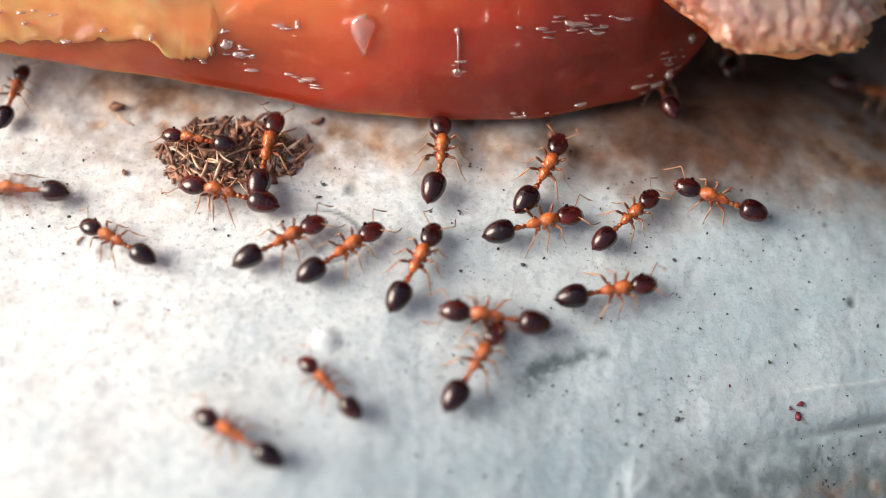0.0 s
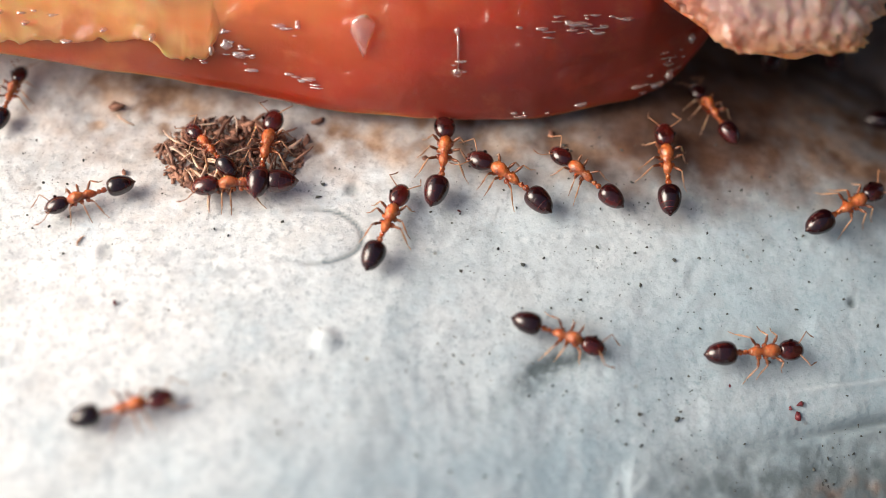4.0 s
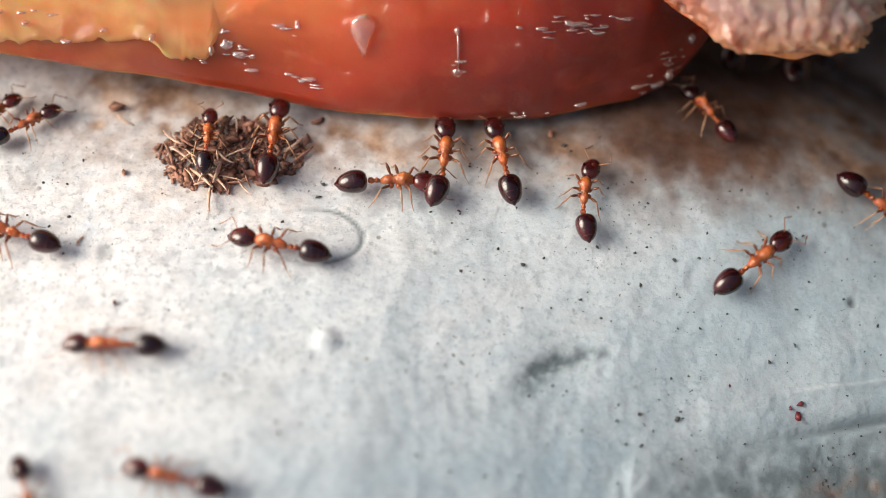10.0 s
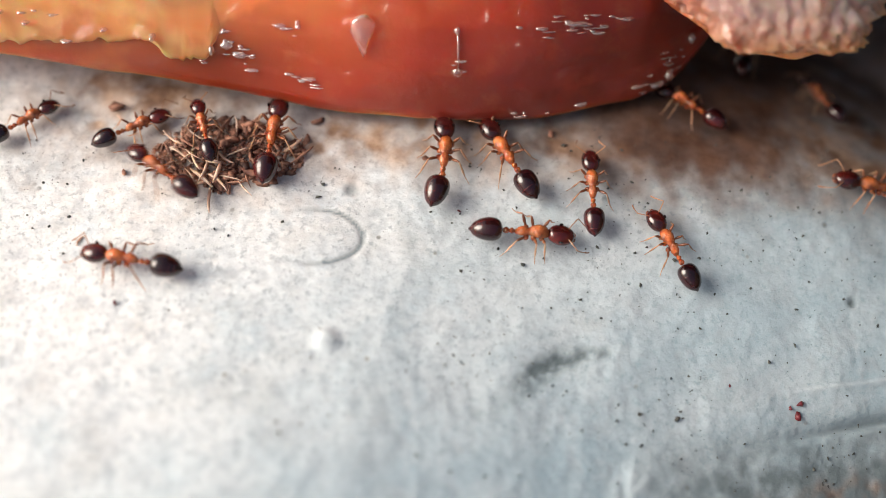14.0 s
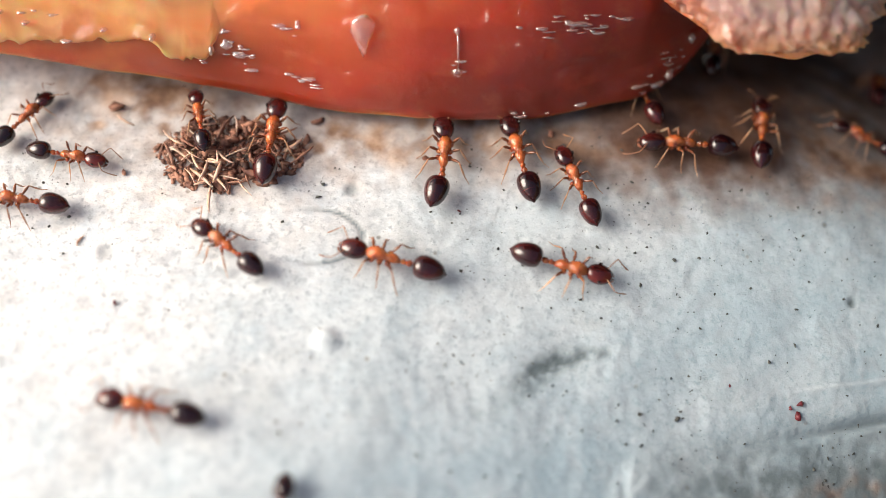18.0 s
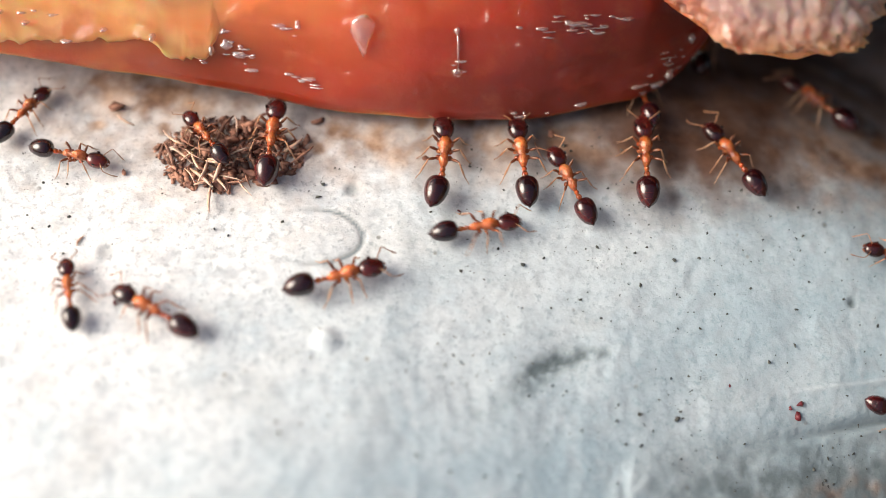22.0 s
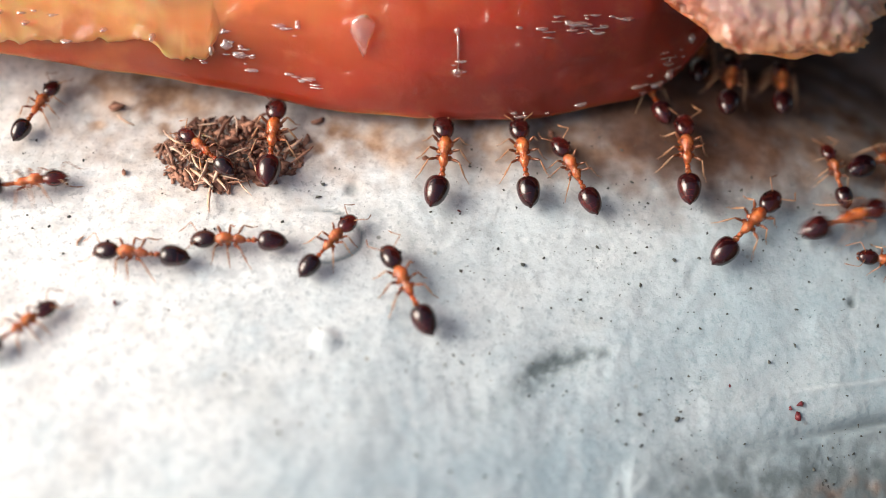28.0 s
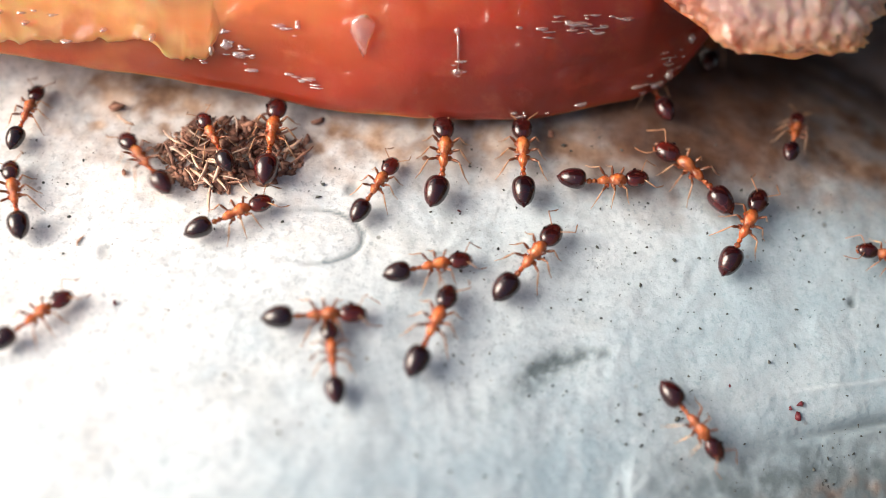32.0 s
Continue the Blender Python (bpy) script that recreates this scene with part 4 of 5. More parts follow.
    stroll(5, 0.94, [(0, 7.22, 1.73, 43), (0.5, 6.73, 2.09, 64), (1, 6.93, 4.37, 84), (1.5, 6.84, 5.24, 110), (2, 7.27, 4.97, 85), (2.5, 6.53, 5.95, 99), (3, 6.38, 4.83, 115), (3.5, 5.97, 3.75, 133), (5.5, 5.31, 3.11, 142, 0, 5, -5), (6, 5.33, 2.96, 140, 0, -4, 5), (6.5, 5.4, 2.91, 127, 0, 6, -9), (7, 5.28, 2.84, 119, 0, 3, -4), (7.5, 5.35, 2.79, 113, 0, 3, -4), (8, 5.47, 2.71, 107, 0, 4, -9), (8.5, 5.32, 2.47, 102, 0, 9, -19), (9, 5.59, 2.5, 90, 0, 13, -19), (9.5, 5.64, 2.67, 86, 0, 10, -14), (10, 5.53, 2.55, 84, 0, 15, -23), (10.5, 5.64, 2.46, 87), (11, 5.72, 2.54, 81, 0, 14, -22), (11.5, 5.59, 2.51, 92), (12, 5.63, 2.62, 97), (12.5, 5.57, 2.56, 91), (13, 5.65, 2.91, 84), (13.5, 5.63, 2.95, 88), (14, 5.87, 2.84, 91), (14.5, 5.38, 3.09, 110, 0, 9, -12), (16.5, 5.2, 3.04, 112, 0, 13, -20), (17, 5.21, 2.98, 110, 0, 11, -22), (17.5, 5.34, 2.89, 106), (18, 5.27, 3.1, 112), (18.5, 5.28, 2.79, 103, 0, 15, -27), (19, 5.28, 3.01, 105, 0, 15, -17), (19.5, 5.25, 3.07, 111), (20, 5.12, 3.24, 120), (20.5, 5.11, 3.2, 107, 0, 11, -18), (21, 4.92, 3.09, 111), (21.5, 5.08, 3.1, 111), (22, 5.03, 3.09, 115), (22.5, 5.06, 2.94, 109, 0, 10, -18), (23, 5.05, 2.87, 104, 0, 15, -22), (23.5, 4.97, 2.96, 112), (24, 5.31, 3.18, 103), (24.5, 5.29, 3.26, 102), (25, 5.05, 3.16, 105), (25.5, 5.03, 3.16, 107), (27.5, 5.41, 3.3, 99, 0, 11, -14), (28, 5.21, 3.53, 115), (28.5, 5.27, 2.86, 114, 0, 4, -4), (29, 5.67, 3.22, 81, 0, 10, -14), (29.5, 6.32, 2.88, 40, 0, 7, -10), (30, 6.93, 2.91, 13, 0, 9, -11), (30.5, 6.56, 3.2, 31, 0, -6, 5), (31, 6.39, 3.17, 18, 0, -2, 2), (31.5, 6.47, 3.16, 5, 0, -4, 4), (32, 6.45, 3.22, 4, 0, -12, 10)])
    stroll(6, 0.83, [(0, -17.59, 7.05, 82), (0.5, -17.72, 6.73, 85), (2, -17.85, 6.69, 82), (3, -17.82, 6.66, 80), (3.5, -17.75, 6.8, 80), (5.5, -17.61, 7.15, 83), (6, -17.25, 6.83, 73), (6.5, -16.75, 6.63, 54), (7, -16.75, 6.24, 44), (7.5, -16.84, 6.13, 41), (8, -17.09, 6.46, 58), (8.5, -16.99, 6.84, 64), (9, -16.72, 6.95, 62), (9.5, -17.53, 5.79, 70), (10, -16.85, 5.54, 35, 0, 2, -2), (10.5, -17.2, 5.89, 55), (11, -17.15, 5.65, 48), (12, -17.12, 5.63, 48), (12.5, -16.8, 5.38, 32), (13, -16.96, 5.63, 43), (13.5, -16.8, 5.21, 27), (14, -16.93, 5.71, 38), (14.5, -16.93, 5.89, 51), (16.5, -16.97, 5.94, 56), (17.5, -16.85, 5.81, 46), (18, -16.92, 5.87, 55), (19, -16.73, 5.6, 41), (19.5, -16.89, 5.96, 51), (20.5, -16.85, 5.86, 49), (21, -17, 6.11, 57), (22, -17.03, 6.11, 58), (23, -17.02, 6.15, 59), (24, -17.02, 6.1, 54), (25, -17.23, 6.09, 55), (25.5, -17.26, 6.1, 53), (27.5, -17.11, 6.19, 67), (28, -16.51, 6.32, 67), (28.5, -16.57, 6.66, 75), (29, -16.48, 7.02, 79), (29.5, -16.41, 6.99, 77), (30, -16.69, 6.66, 82), (30.5, -16.83, 6.3, 73), (31, -16.87, 6.06, 76), (32, -16.89, 6, 78)])
    stroll(7, 1.00, [(0, -16.53, 2.34, 175), (0.47, -24.16, 2.42, 179), (32, -24.16, 2.42, 179)])
    stroll(8, 0.90, [(0, -12.48, 0.08, 150), (0.5, -12.39, 0.06, 149), (1, -12.75, -0.32, 130), (1.5, -12.73, -0.43, 130), (2, -12, -0.5, 154), (2.5, -11.94, -0.37, 158), (3, -12.39, -0.5, 122), (3.5, -12.98, 2.53, 132), (3.9, -13.64, 2.17, 202), (4.5, -14.96, 1.9, 179), (5.1, -16.34, 2.21, 160), (5.5, -17.09, 2.5, 153), (6, -17.12, 2.51, 153), (7, -17.27, 2.45, 154), (8, -17.34, 2.41, 151), (8.5, -17.47, 2.47, 153), (9, -18.27, 2.21, 154), (9.36, -22.36, 2.26, 178), (32, -22.36, 2.26, 178)])
    stroll(9, 1.01, [(0, -6.14, 0.09, 32), (0.5, -3.72, 1.76, 49), (1, -2.52, 2.91, 58), (1.5, -2.15, 2.64, 46), (2, -2.32, 2.26, 37), (2.25, -1.01, 1.17, 95), (2.5, 0.3, 0.08, 155), (3, 11.44, -0.12, 154), (3.23, 18.84, 1.77, 96), (3.47, 25.52, 3.49, 20), (32, 25.52, 3.49, 20)])
    stroll(10, 1.02, [(0, -3.85, -0.28, 39), (0.5, -3.63, -0.3, 43), (1, -3.47, -0.55, 28), (1.5, -3.45, -0.04, 70), (2, -3.3, 0.05, 78), (2.5, -3.2, 0.28, 78), (3, -3.09, 0.15, 70), (3.5, -2.79, 0.41, 70), (5.5, -0.64, 2.21, 78), (6, -1.6, 1.38, 111, 0, -8, 10), (6.5, -1.79, 1.49, 110, 0, -4, 5), (7, -1.81, 1.6, 106, 0, -4, 6), (7.5, -1.71, 1.59, 94), (8, -2.2, 0.68, 135, 0, -7, 11), (8.5, -5.9, 0.15, 170), (9, -5.89, 0.06, 168), (9.5, -6.21, -0.08, 173), (10, -6.33, -0.09, 167), (10.5, -6.48, 0.11, 164), (11, -6.26, 0.34, 155), (11.5, -6.33, 0.43, 145), (12, -6.59, 0.04, 158), (12.5, -6.76, 0.12, 159), (13, -11.06, -0.41, 168), (13.5, -11.81, -0.67, 178), (14, -11.87, -0.79, 168), (14.5, -13.24, -1.03, 187), (14.7, -12.89, -1.34, 250), (14.9, -12.55, -1.64, 314), (15.5, -11.68, -2.82, 298), (16.1, -11.2, -4.19, 283), (16.3, -11.17, -4.5, 218), (16.5, -11.14, -4.83, 152), (17, -11.77, -6.22, 87), (17.5, -12.51, -7.06, 65), (17.75, -11.48, -6.89, 117), (18, -10.46, -6.74, 168), (18.5, -11.82, -3.91, 203), (18.97, -22.28, -4.98, 185), (32, -22.28, -4.98, 185)])
    stroll(11, 1.06, [(0, -1.09, -0.72, 65), (0.5, -0.84, -0.14, 64), (1, 1.86, -0.55, 17), (1.5, 9.04, -2.17, 5), (2, 15.51, 1.38, 48), (2.5, 15.83, 2.85, 71), (3, 15.82, 2.65, 63), (3.5, 16.05, 2.73, 52), (5.5, 18.61, 4.04, -27), (5.92, 24.87, 5.14, 14), (32, 24.87, 5.14, 14)])
    stroll(12, 1.05, [(0, 3.57, 1.26, 17), (0.5, 4.53, 1.61, 31), (1, 4.54, 1.96, 48), (1.5, 6.47, 1.74, 20), (2, 7.9, 2.75, 44), (2.5, 8.48, 3.8, 58), (3, 8.49, 3.8, 76), (3.5, 8.74, 4.32, 90), (5.5, 9.57, 2.1, 81), (6, 10.24, 2.34, 72), (6.5, 9.39, 3.2, 86), (7, 9.9, 3.47, 77), (7.5, 10.61, 3.24, 45), (8, 10.69, 3.6, 59), (8.5, 11.72, 3.63, 31), (9, 14.91, 6.51, 72), (9.5, 14.91, 9.06, 82), (10, 15.55, 11.15, 73), (10.5, 14.96, 8.92, 74), (10.97, 17.84, 20.88, 80), (32, 17.84, 20.88, 80)])
    stroll(13, 1.00, [(0, 10.94, 2.69, 161, 0, 1, -2), (0.5, 10.81, 2.78, 162, 0, 4, -7), (1, 10.28, 3.14, 138, 0, 9, -11), (1.5, 9.99, 1.3, 104), (2, 10.33, 4.04, 114), (2.47, 29.98, 12.38, 13), (32, 29.98, 12.38, 13)])
    stroll(14, 1.06, [(0, 6.33, -1.24, 13), (0.5, 9.67, 0.74, 63), (1, 10.66, 1.17, 59), (1.5, 12.68, 6.02, 49), (2.5, 12.34, 6.06, 74), (3, 12.99, 9.27, 68), (3.5, 13.2, 11.15, 70), (4.68, 15.54, 20.73, 79), (32, 15.54, 20.73, 79)])
    stroll(15, 1.09, [(0, 1.8, -2.66, 174), (0.5, -2.95, -4.44, 134), (1, -6.27, -2.37, 149), (1.5, -7.38, -2, 142), (1.75, -7.04, -1.04, 98), (2, -6.68, -0.08, 55), (2.5, -6.46, 0.46, 67), (3, -8.65, -0.15, 140), (3.47, -23.51, 3.32, 166), (32, -23.51, 3.32, 166)])
    stroll(16, 1.07, [(0, 1.11, -4.5, 59), (0.12, -0.36, -4.28, 116), (0.25, -1.82, -4.06, 173), (0.5, -7.64, -3, 189), (0.97, -22.59, -3.8, 182), (32, -22.59, -3.8, 182)])
    stroll(17, 0.81, [(0, -4.18, -5.72, 135), (0.5, -4.04, -5.76, 142), (1, -4.08, -5.86, 140), (1.5, -4.28, -6.07, 113), (2, -3.01, -8.32, 112), (2.23, -3.15, -10.81, 193), (2.47, -3.28, -13.31, 267), (32, -3.28, -13.31, 267)])
    stroll(18, 0.95, [(0, -7.27, -7.76, 149), (0.5, -7.15, -8.05, 145), (1, -6.94, -8.17, 148), (1.5, -6.8, -7.89, 168), (2, -6.57, -7.79, 171), (2.5, -6.81, -7.99, 149), (3, -5.83, -9.17, 142), (3.23, -5.99, -11.65, 205), (3.47, -6.15, -14.16, 266), (32, -6.15, -14.16, 266)])
    stroll(19, 0.90, [(0.03, 25.93, 5.02, -170), (0.5, 16.69, 4.34, -232), (1, 17.06, 4.15, -220), (1.25, 17.42, 3.96, -290), (1.5, 17.77, 3.78, -375), (1.97, 27.62, 5.82, -341), (32, 27.62, 5.82, -341)])
    stroll(20, 1.08, [(0, 19.13, 9.84, 1), (0.5, 19.41, 9.66, 4), (1, 19.18, 8.98, 7), (2, 19.91, 9.83, 8), (2.5, 20.19, 10.44, 12), (3, 20.88, 14.19, 67), (3.5, 19.09, 14.11, 78), (4.5, 20.01, 21.02, 82), (32, 20.01, 21.02, 82)])
    stroll(21, 1.03, [(0, 26.85, 9.17, -175), (1.53, 26.85, 9.17, -175), (1.69, 23.09, 7.76, -112), (1.84, 19.53, 6.57, -61), (2, 16.13, 5.65, 15), (2.5, 16.3, 6.18, 28), (3, 16.3, 6.3, 20), (3.5, 16.35, 6.63, 7), (4.77, 28.28, 10.14, 3), (32, 28.28, 10.14, 3)])
    stroll(22, 0.80, [(0, 26.17, 5.58, -158), (1.53, 26.17, 5.58, -158), (1.77, 22.32, 4.37, -96), (2, 18.53, 3.35, -35), (2.47, 27.15, 4.9, 16), (32, 27.15, 4.9, 16)])
    stroll(23, 1.08, [(0, 25.7, -0.57, -173), (2.03, 25.7, -0.57, -173), (2.19, 23.16, -0.79, -219), (2.34, 20.5, -1.05, -269), (2.5, 17.71, -1.33, -342), (2.95, 23.64, -0.53, -350), (32, 23.64, -0.53, -350)])
    stroll(24, 1.05, [(0, 2.53, -12.77, 68), (2.53, 2.53, -12.77, 68), (3, 6.35, -3.48, -2), (3.5, 11.07, -3.1, 24), (3.9, 11.91, -3.1, 5), (4.5, 13.46, -2.74, 21), (5.1, 14.87, -1.93, 35), (5.3, 15.17, -1.68, 98), (5.5, 15.45, -1.41, 143), (6, 13.43, 0.84, 143), (6.5, 11.26, 0.61, 182), (7, 5.94, 0.06, 185), (7.5, 1.44, -0.06, 172), (8, -4.72, -3.83, 204), (8.5, -10.51, -5.62, 184), (9, -15.19, -5.42, 182), (9.5, -16.56, -5.86, 182), (9.95, -21.25, -5.88, 180), (32, -21.25, -5.88, 180)])
    stroll(25, 0.96, [(0, 25.06, 2.03, -163), (3.03, 25.06, 2.03, -163), (3.5, 3.74, -2.84, -155), (3.7, 4.01, -2.95, -89), (3.9, 4.27, -3.06, -24), (4.5, 5.13, -3.28, -5), (5.1, 6.05, -3.17, 14), (5.5, 6.55, -3.03, 16), (6, 14.97, -3.26, 6), (6.47, 25.63, -2.16, 8), (32, 25.63, -2.16, 8)])
    stroll(26, 0.94, [(0, -10.6, -14.81, 102), (3.03, -10.6, -14.81, 102), (3.5, -12.2, -6.91, 111), (3.7, -11.83, -6.84, 67), (3.9, -11.45, -6.76, 24), (4.5, -10.11, -6.78, 4), (5.1, -8.78, -6.79, -15), (5.5, -8.07, -6.73, 24), (6, 0.45, -7.98, -5), (6.5, 5.96, -4.28, 51), (7, 9.65, -1.92, 54), (7.47, 24.39, 3.57, 25), (32, 24.39, 3.57, 25)])
    stroll(27, 0.88, [(0, 8.98, 7.93, 104), (0.5, 9.19, 7.48, 98), (1.5, 9.16, 7.5, 99), (2, 9.32, 7.32, 99), (2.5, 9.99, 6.76, 119), (3, 10.53, 6.67, 124), (3.5, 11, 6.77, 114), (5.5, 11.15, 6.47, 122), (7.5, 11.17, 6.63, 121), (8, 10.97, 6.75, 127), (9, 10.57, 6.7, 130), (9.5, 10.8, 6.76, 126), (11, 10.93, 6.64, 118), (12, 10.81, 7.16, 126), (12.5, 11.15, 6.8, 135), (13, 11.07, 7.28, 137), (13.5, 10.47, 6.94, 146), (14, 10.12, 7.02, 144), (14.5, 9.86, 6.75, 154), (16.5, 9.6, 7.14, 169), (17, 9.38, 7.33, 175), (18, 8.18, 7.54, 110), (25.5, 8.2, 7.47, 101), (27.5, 8.5, 7.58, 107), (32, 8.65, 7.78, 109)])
    stroll(28, 0.99, [(0, 12.34, 10.69, 79), (0.5, 13.58, 10.16, 68), (1, 13.89, 10.56, 71), (2, 14.61, 11.15, 71), (3, 14.88, 11.64, 70), (3.5, 15.3, 12.16, 70), (5.5, 11.68, 9.72, 74), (6.5, 12.24, 10.24, 72), (7, 12.79, 10.83, 73), (7.5, 14.37, 12.12, 72), (8.5, 15.57, 12.51, 71), (9, 14.48, 12.56, 72), (9.5, 12.86, 11.38, 75), (11, 12.56, 11.45, 74), (14, 13.14, 10.96, 74), (16.5, 12.14, 10.68, 74), (17.5, 12.69, 11.32, 75), (18, 11.65, 10.71, 76), (22, 11.16, 10.76, 77), (25.5, 10.81, 10.31, 77), (27.5, 10.91, 10.14, 77), (29, 11.25, 10.63, 76), (32, 11.57, 10.99, 76)])
    stroll(29, 1.11, [(0, 29.83, 12.32, -193), (3.03, 29.83, 12.32, -193), (3.27, 25.12, 13.51, -237), (3.5, 19.16, 14.07, -285), (5.5, 17.98, 11.95, -293), (6.5, 18.25, 12.72, -293), (7, 18.74, 14.37, -289), (8.5, 18.29, 14.7, -287), (10.5, 18.36, 14.5, -289), (12, 18.42, 15.02, -286), (12.3, 19.34, 19.83, -281), (32, 19.34, 19.83, -281)])
    stroll(30, 1.01, [(0, -3.74, -13.21, 99), (4.5, -3.74, -13.21, 99), (5.5, -5.04, -4.6, 109), (6, -5, 0.15, 80), (6.5, -4.71, 0.68, 79), (7, -6.6, 0.41, 159), (7.5, -13.16, 1.09, 175), (8, -14.16, 0.15, 208), (8.5, -14.14, 0.22, 186), (9, -14.9, 0.13, 190), (9.5, -16.54, 0.31, 165), (10, -16.5, 0.38, 162), (11, -16.56, 0.33, 159), (12, -16.45, 0.27, 152), (13, -16.36, 0.15, 154), (13.47, -22.83, 0.57, 176), (32, -22.83, 0.57, 176)])
    stroll(31, 0.83, [(0, -22.19, -1.51, -1), (6.53, -22.19, -1.51, -1), (6.69, -20.22, -1.56, -58), (6.84, -18.24, -1.6, -115), (7, -16.27, -1.63, -172), (7.5, -16.84, -5.81, -174), (7.97, -22.06, -5.83, -180), (32, -22.06, -5.83, -180)])
    stroll(32, 0.92, [(0, -7.3, -14.78, 109), (7.03, -7.3, -14.78, 109), (7.5, -10.61, -5.16, 144), (7.97, -21.11, -3.05, 168), (32, -21.11, -3.05, 168)])
    stroll(33, 1.05, [(0, 0.39, -12.93, 90), (7.11, 0.39, -12.93, 90), (7.5, 0.34, -9.06, 93), (8, -0.28, -5.85, 80), (8.5, 3.33, -1.99, 59), (9, 3.93, -1.97, 48), (9.5, 6.68, -1.6, 27), (10, 12.24, 0.37, 38), (10.5, 13.28, 2.29, 78), (11, 15.48, 1.47, 19), (11.5, 16.11, 1.33, 36), (12, 17.66, 1.15, 42), (12.5, 16.19, 2.47, 96), (13, 14.28, 4.03, 92), (13.25, 16.1, 3.79, 132), (13.5, 17.89, 3.53, 173), (14, 17.71, 3.73, 171), (14.5, 16.49, 3.19, 187), (14.7, 16.85, 3.62, 123), (14.9, 17.2, 4.07, 55), (15.5, 18.29, 6, 65), (16.1, 19.29, 8.78, 71), (16.5, 19.97, 10.74, 66), (17.5, 19.77, 10.62, 66), (19, 20.07, 11.33, 66), (20, 20.39, 11.91, 66), (20.47, 28.77, 12.26, 0), (32, 28.77, 12.26, 0)])
    stroll(34, 1.01, [(0, -2.99, -13.89, 104), (7.53, -2.99, -13.89, 104), (8, -4.49, -8.16, 153), (8.23, -4.88, -11.5, 209), (8.47, -5.27, -14.85, 263), (32, -5.27, -14.85, 263)])
    stroll(35, 0.80, [(0, -13.07, -14.83, 109), (7.53, -13.07, -14.83, 109), (8, -15.11, -8.7, 106), (8.25, -15.12, -9.45, 175), (8.5, -15.13, -10.21, 244), (9, -15.1, -10.24, 241), (9.5, -14.59, -10.29, 244), (10, -14.1, -10.03, 294), (10.35, -13.28, -13.51, 283), (32, -13.28, -13.51, 283)])
    stroll(36, 1.06, [(0, 24.82, 5.2, -171), (7.53, 24.82, 5.2, -171), (8, 16.22, 4.56, -216), (8.17, 16.67, 3.96, -267), (8.33, 17.13, 3.37, -333), (8.5, 17.6, 2.8, -392), (9, 17.63, 2.78, -391), (10, 17.74, 2.99, -392), (10.25, 17.4, 2.7, -333), (10.5, 17.05, 2.42, -263), (10.75, 15.98, 0.8, -211), (11, 14.89, -0.83, -160), (11.5, 12.67, -1.7, -157), (12, 13.71, -2.97, -81), (12.25, 15.5, -3.14, -42), (12.5, 17.29, -3.34, -10), (12.97, 24.47, -2.84, 5), (32, 24.47, -2.84, 5)])
    stroll(37, 0.97, [(0, -7.66, -14.07, 114), (9.53, -7.66, -14.07, 114), (10, -12.02, -4.31, 178), (10.47, -22.46, -4.27, 179), (32, -22.46, -4.27, 179)])
    stroll(38, 0.96, [(0, -7.83, -14.77, 105), (9.53, -7.83, -14.77, 105), (10, -9.32, -9.3, 166), (10.5, -5.55, -5.42, 136), (10.75, -5.55, -4.73, 80), (11, -5.56, -4.04, 26), (11.5, -2.43, -0.98, 30), (12, 6.03, -1.73, -6), (12.5, 5.21, -1.98, 72), (13, 4.05, 0.21, 101), (13.5, -4.06, 0.33, 141), (14, -11.07, 3.16, 142, 0.2), (14.5, -15.73, 3, 159), (16.5, -16.41, 1.98, 193), (17.5, -16.34, 1.89, 182), (18, -16.44, 1.87, 171), (19, -16.57, 1.83, 145), (19.5, -16.39, 1.87, 144), (20, -16.41, 1.87, 179), (20.3, -17.94, 1.55, 166), (20.68, -22.21, 1.6, 178), (32, -22.21, 1.6, 178)])
    stroll(39, 0.80, [(0, -23.02, 5.6, 5), (9.6, -23.02, 5.6, 5), (10, -18.34, 5.95, 47), (10.5, -17.98, 6.31, 45), (10.73, -21.15, 6.51, 110), (10.97, -24.32, 6.72, 175), (32, -24.32, 6.72, 175)])
    stroll(40, 0.93, [(0, 24.92, 1.62, -186), (10.53, 24.92, 1.62, -186), (11, 8.7, 4.7, -247), (11.5, 8.82, 0.8, -260), (12, 8.8, 0.79, -271), (12.5, 8.71, 0.68, -266), (13, 9.18, 0.78, -229), (13.5, 9.19, 0.75, -228), (14, 8.93, 0.66, -241), (14.5, 8.84, 0.71, -253), (14.63, 8.95, 0.49, -317), (14.77, 9.06, 0.27, -371), (14.9, 9.17, 0.04, -421), (15.5, 9.9, -0.84, -399), (16.1, 10.94, -1.36, -378), (16.3, 11.2, -1.46, -432), (16.5, 11.46, -1.56, -500), (17, 5.5, -3.18, -530), (17.5, 3.55, -3.3, -558), (18, -8.29, -0.12, -579), (18.5, -8.64, 1.13, -643), (19, -8.94, 1.46, -631), (19.5, -9.2, 2.15, -631, 0.2), (20, -11.28, 2.45, -590), (20.5, -10.98, 2.27, -596), (20.75, -9.71, 2.12, -647), (21, -8.44, 1.96, -697, 0, 9, -9), (21.5, -2.5, 1.57, -739), (22, 1.32, 1.03, -708), (22.5, 7.69, -0.7, -734), (23, 10.4, -2.04, -713), (23.5, 8.46, -1.53, -691), (24, 6.38, -1.93, -709), (24.47, 26.04, 0.77, -708), (32, 26.04, 0.77, -708)])
